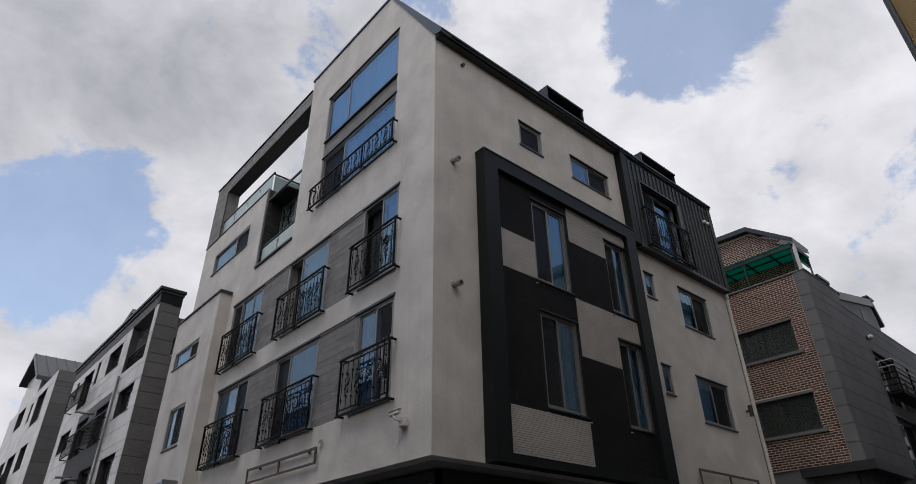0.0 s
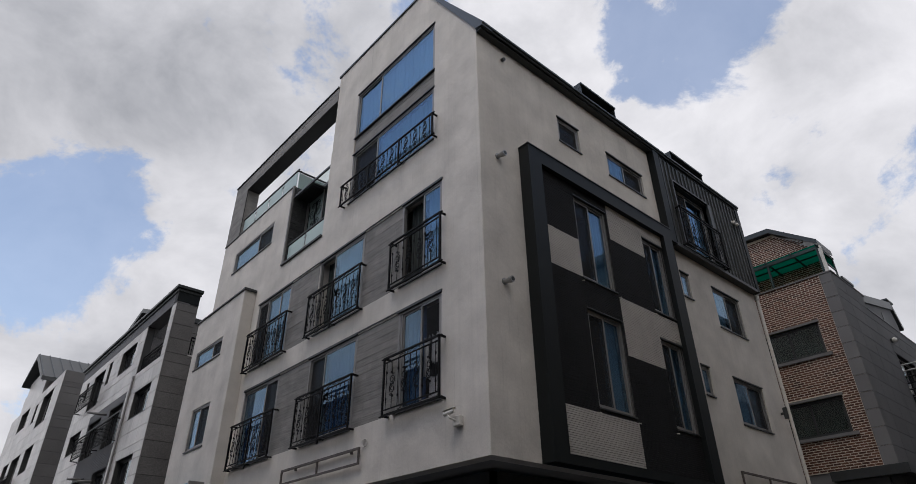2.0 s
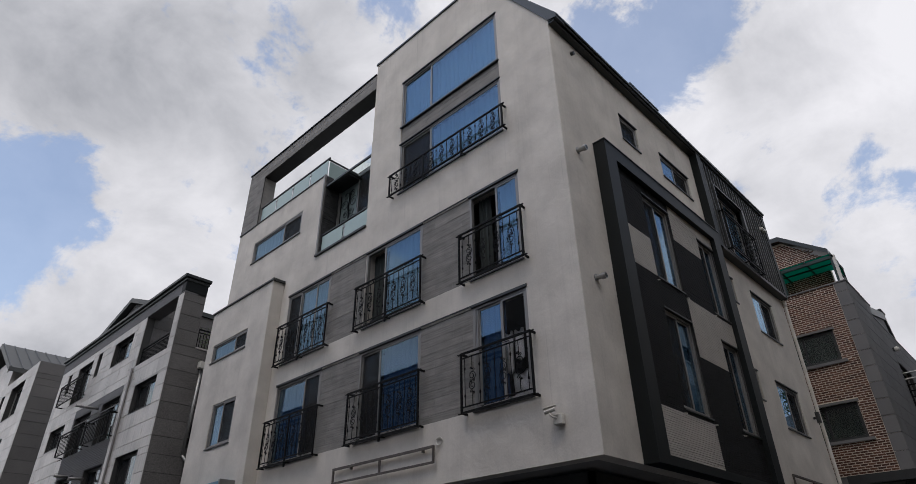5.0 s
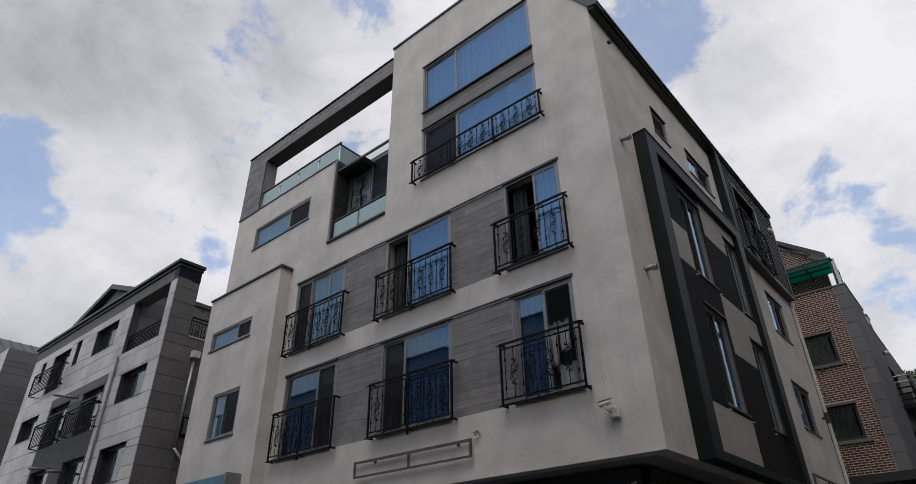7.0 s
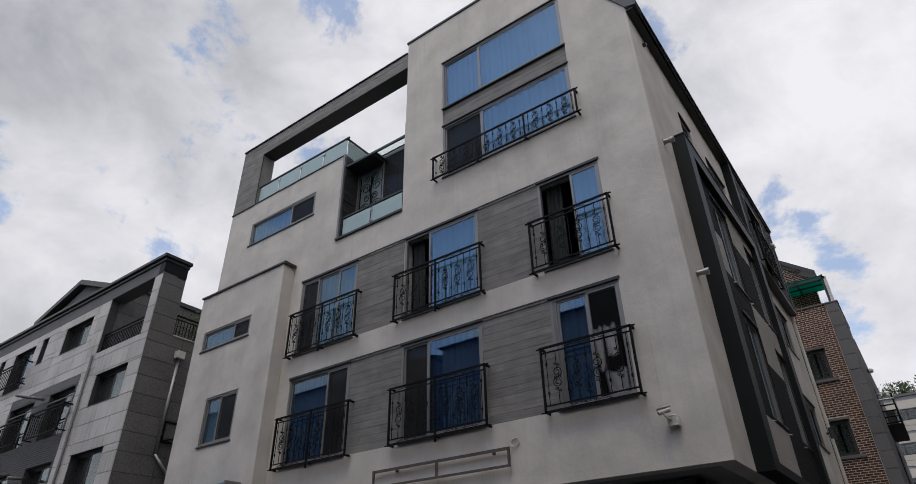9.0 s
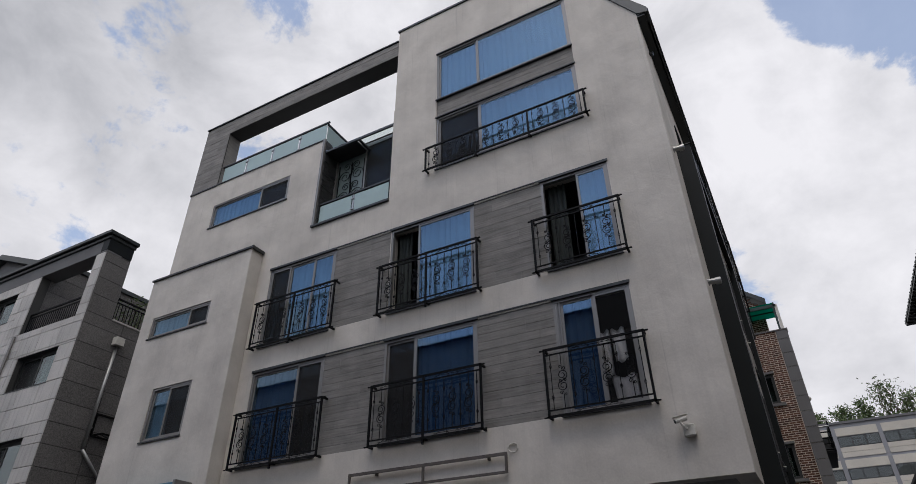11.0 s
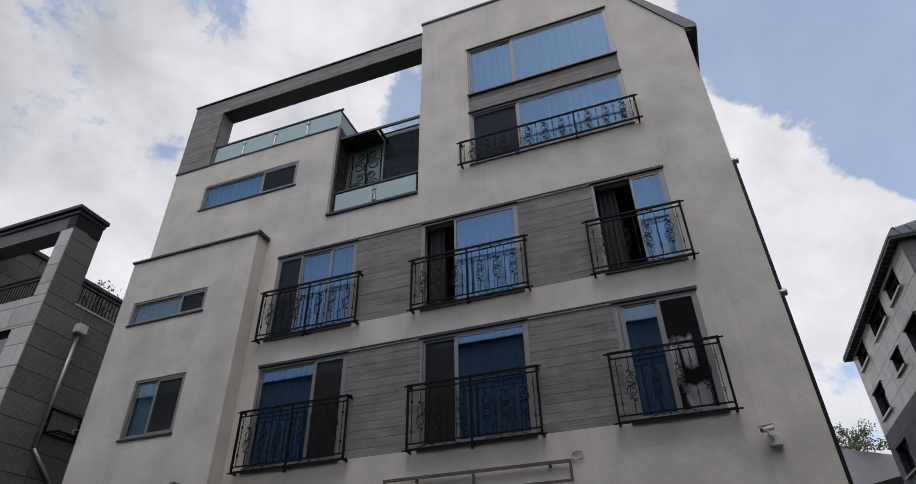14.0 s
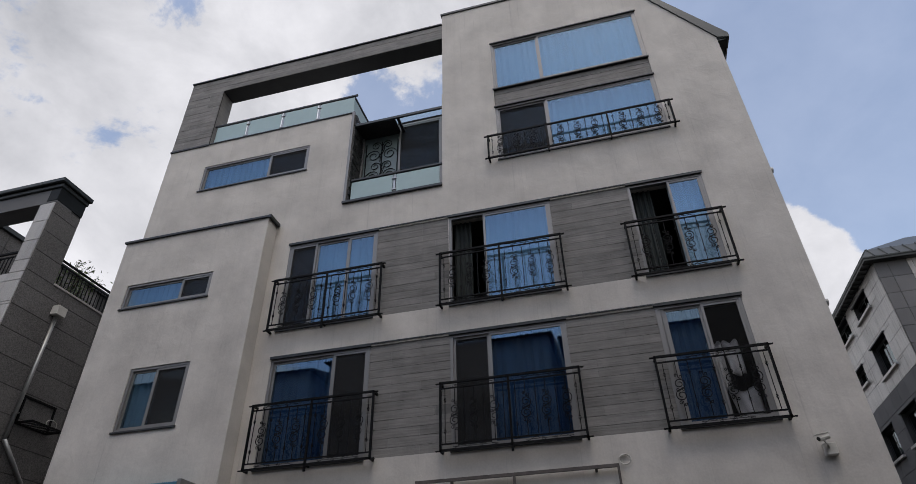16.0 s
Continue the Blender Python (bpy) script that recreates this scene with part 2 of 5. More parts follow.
CREAMPANEL = material("cream_facade_panel", (0.50, 0.46, 0.39), 0.8, scales=(0.5, 20.0), bump=0.05, per_object=0.05)
GREYPANEL = material("grey_concrete", (0.26, 0.26, 0.27), 0.85, scales=(0.6, 20.0), bump=0.1)
OCHRE = material("ochre_render", (0.28, 0.19, 0.075), 0.9, scales=(1.0, 40.0), bump=0.2)
ASPHALT = material("asphalt", (0.05, 0.05, 0.052), 0.9, scales=(0.6, 60.0), vary=(0.2, 0.2), bump=0.4)
BLUEPAINT = material("teal_blue_sign_sheet", (0.05, 0.17, 0.25), 0.4, scales=(2.0, 30.0), bump=0)
CLOTH = material("white_laundry", (0.80, 0.80, 0.82), 0.9, scales=(5.0, 60.0), bump=0.2)
LEAF = material("green_leaf", (0.075, 0.11, 0.035), 0.6, scales=(8.0, 60.0), vary=(0.3, 0.1), bump=0)
BARK = material("bark", (0.09, 0.07, 0.05), 0.9)
DARKSTACK = material("black_stacked_stone", (0.028, 0.028, 0.028), 0.55, scales=(6.0, 60.0), vary=(0.4, 0.2), bump=0.6, depth=0.02)


# ---- building helpers ----
def facing_west(x0):
    return lambda u, d, z: Vector((x0 - d, u, z))


def facing_south(y0):
    return lambda u, d, z: Vector((u, y0 - d, z))


def facing_north(y0):
    return lambda u, d, z: Vector((u, y0 + d, z))


def plain(u, d, z):
    return Vector((u, d, z))


def thing(name, at, label, category, group="", kind=""):
    ob = new(name)
    ob.location = at
    ob.empty_display_size = 0.2
    return tagged(ob, label, category, group, kind)


def part(name, bm, mat, parent=None, label="", kind="", smooth=False):
    """Links a bmesh as one mesh object under a thing or a part."""
    bmesh.ops.recalc_face_normals(bm, faces=bm.faces[:])
    me = bpy.data.meshes.new(name)
    bm.to_mesh(me)
    bm.free()
    me.materials.append(mat)
    if smooth:
        me.shade_smooth()
    ob = new(name, me)
    if parent:
        ob.parent = parent
        if parent.type == "EMPTY":
            ob.matrix_parent_inverse = Matrix.Translation(-parent.location)
    return tagged(ob, label, kind=kind)


def box(bm, P, u0, u1, d0, d1, z0, z1):
    v = [bm.verts.new(P(u, d, z)) for z in (z0, z1) for d in (d0, d1) for u in (u0, u1)]
    for f in ((0, 1, 3, 2), (4, 6, 7, 5), (0, 4, 5, 1), (2, 3, 7, 6), (0, 2, 6, 4), (1, 5, 7, 3)):
        bm.faces.new([v[i] for i in f])
    return v


def boxes(P, *rows, bevel=0.0):
    bm = bmesh.new()
    for r in rows:
        box(bm, P, *r)
    if bevel:
        bmesh.ops.bevel(bm, geom=bm.edges[:], offset=bevel, segments=1, affect="EDGES")
    return bm


def rod(bm, a, b, r, n=6):
    """A round bar from a to b."""
    a, b = Vector(a), Vector(b)
    q = (b - a).to_track_quat("Z", "Y")
    rings = [[bm.verts.new(p + q @ Vector((r * math.cos(k * math.tau / n), r * math.sin(k * math.tau / n), 0))) for k in range(n)] for p in (a, b)]
    for k in range(n):
        bm.faces.new((rings[0][k], rings[0][(k + 1) % n], rings[1][(k + 1) % n], rings[1][k]))
    bm.faces.new(rings[0][::-1])
    bm.faces.new(rings[1])


def sweep(bm, pts, r, n=4):
    """A thin bar bent along a run of points that lies in one upright plane (across x)."""
    rings = []
    for i, p in enumerate(pts):
        a, b = pts[max(i - 1, 0)], pts[min(i + 1, len(pts) - 1)]
        along = (b - a).normalized()
        side = along.cross(Vector((1, 0, 0))).normalized()
        rings.append([bm.verts.new(p + r * (math.cos(k * math.tau / n + 0.785) * side + math.sin(k * math.tau / n + 0.785) * Vector((1, 0, 0)))) for k in range(n)])
    for a, b in zip(rings, rings[1:]):
        for k in range(n):
            bm.faces.new((a[k], a[(k + 1) % n], b[(k + 1) % n], b[k]))
    bm.faces.new(rings[0][::-1])
    bm.faces.new(rings[-1])


def wall_mesh(P, u0, u1, z0, z1, holes=(), thick=0.25):
    """A wall sheet with thickness and rectangular openings (u0, u1, z0, z1) that go through it."""
    us = sorted({u0, u1, *[h[i] for h in holes for i in (0, 1) if u0 < h[i] < u1]})
    zs = sorted({z0, z1, *[h[i] for h in holes for i in (2, 3) if z0 < h[i] < z1]})
    solid = {}
    for i in range(len(us) - 1):
        for j in range(len(zs) - 1):
            cu, cz = (us[i] + us[i + 1]) / 2, (zs[j] + zs[j + 1]) / 2
            solid[i, j] = not any(h[0] < cu < h[1] and h[2] < cz < h[3] for h in holes)
    bm, cache = bmesh.new(), {}

    def v(i, j, d):
        if (i, j, d) not in cache:
            cache[i, j, d] = bm.verts.new(P(us[i], -thick if d else 0, zs[j]))
        return cache[i, j, d]

    for (i, j), full in solid.items():
        if not full:
            continue
        for d in (0, 1):
            bm.faces.new((v(i, j, d), v(i + 1, j, d), v(i + 1, j + 1, d), v(i, j + 1, d)))
        for di, dj, a, b in ((-1, 0, (i, j), (i, j + 1)), (1, 0, (i + 1, j), (i + 1, j + 1)), (0, -1, (i, j), (i + 1, j)), (0, 1, (i, j + 1), (i + 1, j + 1))):
            if not solid.get((i + di, j + dj), False):
                bm.faces.new((v(*a, 0), v(*b, 0), v(*b, 1), v(*a, 1)))
    return bm


def window(P, owner, u0, u1, z0, z1, sashes, depth=0.10, room=True, sill=True, frame_mat=None, glass=None, curtain=True, bar=0.055, head=True, name="window", label=""):
    """A sliding window in an opening. sashes: (share of the width, 'glass', 'screen' or 'open') across u, from u0."""
    frame_mat, glass = frame_mat or FRAME, glass or GLASS
    d0, d1 = -depth - 0.07, -depth + 0.02
    outer = part(name, boxes(P, (u0, u0 + bar, d0, d1, z0, z1), (u1 - bar, u1, d0, d1, z0, z1), (u0 + bar, u1 - bar, d0, d1, z0, z0 + bar), (u0 + bar, u1 - bar, d0, d1, z1 - bar, z1)), frame_mat, owner, label)
    a, total = u0 + bar, sum(s[0] for s in sashes)
    for i, (share, kind) in enumerate(sashes):
        b = a + (u1 - u0 - 2 * bar) * share / total
        e0, e1 = (d0 + 0.015, d0 + 0.05) if i % 2 else (d0 + 0.045, d0 + 0.08)
        s = 0.045
        if kind != "open":
            part("sash", boxes(P, (a, a + s, e0, e1, z0 + bar, z1 - bar), (b - s, b, e0, e1, z0 + bar, z1 - bar), (a + s, b - s, e0, e1, z0 + bar, z0 + bar + s), (a + s, b - s, e0, e1, z1 - bar - s, z1 - bar)), frame_mat, outer)
            mid = (e0 + e1) / 2
            pane = part("pane" if kind == "glass" else "insect_screen", boxes(P, (a + s, b - s, mid - 0.004, mid + 0.004, z0 + bar + s, z1 - bar - s)), {"screen": SCREEN, "mesh": MESH}.get(kind, glass), outer)
            if kind == "screen":
                behind = part("pane", boxes(P, (a + s, b - s, e0 - 0.030, e0 - 0.022, z0 + bar + s, z1 - bar - s)), glass, outer)
                behind.visible_shadow = pane.visible_shadow = False
            if kind in ("glass", "mesh"):
                pane.visible_shadow = False
        if kind == "glass" and curtain:
            bm, k = bmesh.new(), max(8, int((b - a) / 0.035))
            rows = [[bm.verts.new(P(a + (b - a) * i2 / k, d0 - 0.075 + 0.022 * math.sin(i2 * 1.25 + 0.9 * math.sin(i2 * 0.31 + u0)) + 0.014 * math.sin(i2 * 0.47 + u0), z)) for i2 in range(k + 1)] for z in (z0 + 0.02, z1 - 0.02)]
            for i2 in range(k):
                bm.faces.new((rows[0][i2], rows[0][i2 + 1], rows[1][i2 + 1], rows[1][i2]))
            part("curtain", bm, curtain if isinstance(curtain, bpy.types.Material) else CURTAIN, outer)
        if kind == "open" and curtain:
            k, c0, c1 = 14, a + (b - a) * 0.45, b
            bm = bmesh.new()
            rows = [[bm.verts.new(P(c0 + (c1 - c0) * i2 / k, d0 - 0.16 + 0.035 * math.sin(i2 * 1.7), z)) for i2 in range(k + 1)] for z in (z0 + 0.02, z1 - 0.02)]
            for i2 in range(k):
                bm.faces.new((rows[0][i2], rows[0][i2 + 1], rows[1][i2 + 1], rows[1][i2]))
            part("curtain", bm, CURTAINGREEN, outer, "gathered dark curtain")
        a = b
    if head:
        part("head_flashing", boxes(P, (u0 - 0.02, u1 + 0.02, -depth, 0.03, z1 - 0.002, z1 + 0.028)), DARKFRAME, outer)
    if sill:
        part("window_sill", boxes(P, (u0 - 0.02, u1 + 0.02, -depth, 0.035, z0 - 0.03, z0 + 0.003)), DARKFRAME, outer)
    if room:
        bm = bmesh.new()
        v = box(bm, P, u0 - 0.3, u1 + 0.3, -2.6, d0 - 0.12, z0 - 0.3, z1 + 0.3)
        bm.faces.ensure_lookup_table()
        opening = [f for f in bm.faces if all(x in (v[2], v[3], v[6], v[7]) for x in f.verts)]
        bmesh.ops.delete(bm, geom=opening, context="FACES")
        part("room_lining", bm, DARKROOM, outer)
    return outer


def planks(P, owner, u0, u1, z0, z1, d, seed, row=0.165, mat=None, split=None):
    """Board-like tiles in courses of uneven length, each a piece of its own on a dark bed."""
    rng = random.Random(seed)
    bed = part("tile_bed", boxes(P, (u0, u1, d - 0.03, d, z0, z1)), GROUT, owner)
    n = max(1, round((z1 - z0) / row))
    h = (z1 - z0) / n
    for k in range(n):
        cuts = [u0, u1]
        if split:
            cuts = [u0] + [c + rng.uniform(-0.02, 0.02) for c in split if u0 < c < u1] + [u1]
        elif u1 - u0 > 1.0:
            cuts = [u0, u0 + (u1 - u0) * (0.18 if k % 5 == 4 else rng.choice((0.36, 0.36, 0.72))), u1]
        za = z0 + k * h
        for a, b in zip(cuts, cuts[1:]):
            proud = rng.choice((0.010, 0.011, 0.013, 0.015))
            bm = boxes(P, (a + 0.001, b - 0.001, d, d + proud, za + 0.003, z0 + (k + 1) * h - 0.003))
            part("plank_tile", bm, mat or PLANK, bed)
    return bed


# ---- ground ----
tagged(part("ground", boxes(plain, (-300, 300, -300, 300, -0.4, 0.0)), ASPHALT), "dark asphalt street between the houses", "ground", kind="structure")

# ---- the white apartment house on the corner ----
XW, YS = 6.70, 8.32               # street fronts: facing west, facing south
YN, XE = 23.08, 19.36             # far ends
Z0, ZE, ZTOP = 3.80, 13.95, 17.45  # underside of the overhang, eave, flat top of the gable
YG, ZP = 15.04, 14.16             # inner end of the gable, parapet of the terrace
SKEW = 0.0085                     # the side wall runs a little out of square


def side_front(proud):
    return lambda u, d, z: Vector((u, YS - proud - d - SKEW * (u - XW - 0.3), z))


WEST, SOUTH = facing_west(XW), side_front(0.0)
house = thing("apartment_building", (13, 15, 0), "cream stucco corner apartment building with dark metal roof", "building")

WINDOWS = [  # u0, u1, z0, z1, sashes from the far end's side (u0 is nearest the corner)
    (9.60, 11.08, 5.03, 7.24, ((1.0, "mesh"), (1.0, "glass"), (0.12, "screen"))),
    (12.70, 14.93, 5.03, 7.24, ((1.5, "glass"), (0.75, "screen"))),
    (16.58, 18.76, 5.03, 7.24, ((0.75, "screen"), (1.4, "glass"))),
    (9.60, 11.08, 7.90, 10.10, ((0.635, "glass"), (0.735, "open"))),
    (12.70, 14.92, 7.90, 10.10, ((1.5, "glass"), (0.75, "open"))),
    (16.58, 18.76, 7.90, 10.10, ((0.635, "glass"), (0.79, "glass"), (0.645, "screen"))),
    (9.92, 13.70, 13.90, 15.68, ((2.55, "glass"), (1.2, "glass"))),
    (9.92, 13.70, 11.52, 13.24, ((2.55, "glass"), (1.2, "screen"))),
    (18.66, 21.80, 12.45, 13.32, ((1.1, "screen"), (2.0, "glass"))),
]
RECESS = (15.06, 17.50, 11.10, ZP + 4)
holes = [w[:4] for w in WINDOWS] + [RECESS, (YG, YN + 1, ZP, ZTOP + 1), (9.92, 13.70, 13.24, 13.90)]
for z0, z1 in ((5.03, 7.24), (7.90, 10.10)):
    holes += [(11.08, 12.70, z0, z1), (14.93, 16.58, z0, z1)]
bm = wall_mesh(WEST, YS, YN, Z0, ZTOP, holes, 0.3)
slope = Vector((0, ZTOP - ZE, -2.1)).normalized()   # plane of the steep roof, rising inwards
bmesh.ops.bisect_plane(bm, geom=bm.verts[:] + bm.edges[:] + bm.faces[:], plane_co=(XW, YS, ZE + 0.08), plane_no=-slope, clear_outer=True)
part("facade_wall", bm, STUCCO, house, "cream trowelled stucco with rain stains")
for w in WINDOWS:
    tall = w[3] - w[2] > 1.5
    window(WEST, house, *w, depth=0.035, sill=True, head=tall, curtain=CURTAINDARK if w[3] < 7.5 else True)
for z0, z1 in ((5.03, 7.24), (7.90, 10.10)):
    for u0, u1 in ((11.08, 12.70), (14.93, 16.58)):
        planks(WEST, house, u0, u1, z0, z1, -0.035, int(z0 * 10 + u0), split=None)
    part("band_flashing", boxes(WEST, (9.57, 18.79, 0.0, 0.022, z1 + 0.036, z1 + 0.06)), DARKFRAME, house)
planks(WEST, house, 9.92, 13.70, 13.29, 13.86, -0.05, 5, row=0.14)

# south wall with its windows; the dark bay and the seam-metal bay sit on it
SOUTHWIN = [
    (9.58, 10.46, 12.02, 12.82, ((1, "screen"),)),
    (11.68, 13.42, 11.92, 12.70, ((0.9, "glass"), (1.0, "screen"))),
    (16.30, 17.95, 8.62, 9.92, ((0.8, "glass"), (0.85, "screen"))),
    (16.27, 18.00, 5.78, 7.09, ((0.8, "glass"), (0.85, "screen"))),
    (14.50, 14.96, 9.08, 9.86, ((1, "glass"),)),
    (14.54, 14.98, 6.28, 7.08, ((1, "glass"),)),
]
BAYWIN = [(9.60, 10.86, 7.97, 10.20), (12.44, 13.38, 7.97, 10.10), (9.60, 10.86, 5.04, 7.22), (12.44, 13.38, 5.04, 7.22)]
DOORWIN = (14.86, 16.95, 10.78, 13.05)
bm = wall_mesh(SOUTH, XW + 0.3, XE, Z0, ZE, [w[:4] for w in SOUTHWIN] + BAYWIN + [DOORWIN], 0.3)
part("side_wall", bm, STUCCO, house, "cream stucco side wall with stains")
for w in SOUTHWIN:
    window(SOUTH, house, *w, depth=0.05)

# the projecting dark frame with split tiles
bay = part("bay_frame", boxes(SOUTH, (7.95, 8.38, 0, 0.30, Z0, 10.86), (13.42, 13.86, 0, 0.30, Z0, 10.86), (8.38, 13.42, 0, 0.30, 10.48, 10.86), (8.38, 13.42, 0, 0.30, Z0, 3.97)), BAYMETAL, house, "dark green-grey sheet metal surround")
part("bay_coping", boxes(SOUTH, (7.93, 13.88, 0, 0.32, 10.862, 10.885)), DARKFRAME, house)
bed = part("bay_backing", wall_mesh(lambda u, d, z: SOUTH(u, d + 0.16, z), 8.38, 13.42, 3.97, 10.48, BAYWIN, 0.159), GROUT, house)
LIGHT = [(8.38, 9.60, 8.00, 8.95), (10.93, 13.42, 9.46, 10.48), (10.93, 12.44, 6.46, 7.88), (12.44, 13.42, 7.26, 7.88), (8.38, 10.93, 4.02, 4.96)]


def strips(zone_light, seed):
    """Narrow split-faced courses, broken at windows and where the colour changes."""
    rng, bm, z = random.Random(seed), bmesh.new(), 3.975
    edges = sorted({8.38, 9.60, 10.86, 10.93, 12.44, 13.38, 13.42})
    while z < 10.47:
        zm = z + 0.022
        for a, b in zip(edges, edges[1:]):
            um = (a + b) / 2
            if any(w[0] - 0.03 < um < w[1] + 0.03 and w[2] - 0.05 < zm < w[3] + 0.05 for w in BAYWIN):
                continue
            if any(l[0] < um < l[1] and l[2] < zm < l[3] for l in LIGHT) != zone_light:
                continue
            u = a
            while u < b - 1e-4:
                e = min(b, u + rng.uniform(0.35, 0.8))
                if b - e < 0.15:
                    e = b
                box(bm, SOUTH, u, e - 0.002, 0.16, 0.16 + rng.uniform(0.016, 0.022), z + 0.004, z + 0.040)
                u = e
        z += 0.044
    return bm


part("light_split_tile", strips(True, 3), TILELIGHT, bed, "ivory split-face tile strips", kind="stuff")
part("dark_split_tile", strips(False, 4), TILEDARK, bed, "charcoal split-face tile strips", kind="stuff")
BAYSOUTH = side_front(0.17)
for w in BAYWIN:
    window(BAYSOUTH, house, *w, ((1.0, "screen"), (1.0, "glass")), depth=0.06)
    for u in (w[0] - 0.05, w[1] + 0.06):
        bm = bmesh.new()
        rod(bm, BAYSOUTH(u, -0.02, w[2] - 0.10), BAYSOUTH(u, 0.07, w[2] - 0.12), 0.013)
        part("drain_spout", bm, WHITEPLASTIC, house)

# seam-metal upper bay
MB = side_front(0.16)
bm = wall_mesh(MB, 14.05, XE + 0.05, 10.62, ZE - 0.05, [DOORWIN], 0.16)
metal = part("metal_cladding", bm, SEAM, house, "dark grey standing-seam cladding")
u = 14.40
while u < XE:
    if not (DOORWIN[0] - 0.08 < u < DOORWIN[1] + 0.08):
        part("seam", boxes(MB, (u, u + 0.035, 0, 0.045, 10.66, ZE - 0.12)), SEAM, metal)
    else:
        part("seam", boxes(MB, (u, u + 0.035, 0, 0.045, DOORWIN[3] + 0.06, ZE - 0.12)), SEAM, metal)
    u += 0.235
part("corner_trim", boxes(MB, (14.0, 14.30, -0.16, 0.07, 10.60, ZE - 0.05)), BAYMETAL, house)
part("corner_trim", boxes(MB, (XE - 0.15, XE + 0.07, -0.16, 0.06, 10.60, ZE - 0.05)), BAYMETAL, house)
part("base_trim", boxes(MB, (14.30, XE - 0.15, -0.16, 0.07, 10.56, 10.66)), DARKFRAME, house)
window(MB, house, *DOORWIN, ((1.0, "screen"), (1.1, "glass")), depth=0.14)
part("window_surround", boxes(MB, (DOORWIN[0] - 0.06, DOORWIN[0], -0.1, 0.09, DOORWIN[2], DOORWIN[3] + 0.06), (DOORWIN[1], DOORWIN[1] + 0.16, -0.1, 0.09, DOORWIN[2], DOORWIN[3] + 0.06), (DOORWIN[0], DOORWIN[1], -0.1, 0.09, DOORWIN[3] + 0.04, DOORWIN[3] + 0.10)), DARKFRAME, house)

# roof: steep metal slope along the south side, flat behind
YR = YS + 2.1
bm = bmesh.new()
prof = [(YS - 0.22, ZE - 0.02), (YS - 0.22, ZE + 0.10), (YR, ZTOP + 0.05), (YG, ZTOP + 0.05), (YG, ZTOP - 0.1), (YR, ZTOP - 0.1), (YS + 0.1, ZE - 0.02)]
ends = [[bm.verts.new((x, y, z)) for y, z in prof] for x in (XW + 0.3, XE + 0.1)]
for k in range(len(prof)):
    j = (k + 1) % len(prof)
    bm.faces.new((ends[0][k], ends[0][j], ends[1][j], ends[1][k]))
bm.faces.new(ends[0])
bm.faces.new(ends[1][::-1])
roof = part("roof", bm, ROOFMETAL, house, "charcoal standing-seam metal roof")
for k in range(27):
    x = XW + 0.55 + k * 0.47
    bm = bmesh.new()
    rod(bm, (x, YS - 0.2, ZE + 0.13), (x, YR, ZTOP + 0.07), 0.022, 4)
    part("roof_seam", bm, ROOFMETAL, roof)
part("gutter", boxes(SOUTH, (XW - 0.02, XE + 0.12, 0.02, 0.24, ZE - 0.02, ZE + 0.08), (XW - 0.02, XE + 0.12, 0.24, 0.28, ZE + 0.04, ZE + 0.12), bevel=0.012), ROOFMETAL, house, "dark metal eave gutter")
part("eave_soffit", boxes(SOUTH, (XW, XE + 0.1, 0.003, 0.18, ZE - 0.06, ZE - 0.021)), ROOFMETAL, house)
# verge along the slope of the gable and the thin cap on its flat top
bm = bmesh.new()
vp = [(YS - 0.26, ZE - 0.03), (YS - 0.26, ZE + 0.12), (YR - 0.03, ZTOP + 0.07), (YG + 0.03, ZTOP + 0.07), (YG + 0.03, ZTOP), (YR, ZTOP), (YS - 0.02, ZE + 0.04)]
ends = [[bm.verts.new((x, y, z)) for y, z in vp] for x in (XW - 0.04, XW + 0.32)]
for k in range(len(vp)):
    j = (k + 1) % len(vp)
    bm.faces.new((ends[0][k], ends[0][j], ends[1][j], ends[1][k]))
bm.faces.new(ends[0])
bm.faces.new(ends[1][::-1])
part("verge_cap", bm, ROOFMETAL, house, "dark metal verge cap")
for x, w, zt in ((11.30, 1.75, 15.38), (16.20, 2.15, 15.28)):
    zb = 14.45
    hood = part("dormer_vent", boxes(SOUTH, (x, x + w, -1.9, -0.22, zt - 0.06, zt), (x, x + 0.05, -1.9, -0.26, zb - 0.3, zt - 0.06), (x + w - 0.05, x + w, -1.9, -0.26, zb - 0.3, zt - 0.06), (x + 0.05, x + w - 0.05, -1.9, -0.75, zb - 0.3, zt - 0.06), (x + 0.05, x + w - 0.05, -0.75, -0.26, zb - 0.06, zb)), ROOFMETAL, house, "dark metal hooded roof vent")
    for k in range(6):
        part("louver", boxes(SOUTH, (x + 0.05, x + w - 0.05, -0.70, -0.60, zb + 0.1 + 0.12 * k, zb + 0.12 + 0.12 * k)), DARKFRAME, hood)

# gable side wall and inner walls that close the house
part("gable_return", boxes(plain, (XW + 0.3, XE, YG - 0.25, YG, 11.0, ZTOP - 0.1)), STUCCO, house)
part("back_wall", boxes(plain, (XW + 0.3, XE, YN - 0.3, YN, 0.0, ZP), (XE - 0.25, XE, YS + 0.3, YN - 0.3, 0.0, ZE - 0.05)), STUCCO, house)
part("terrace_slab", boxes(plain, (XW + 0.3, XE - 0.25, 17.7, YN - 0.3, ZP - 0.35, ZP - 0.12)), SOFFIT, house)

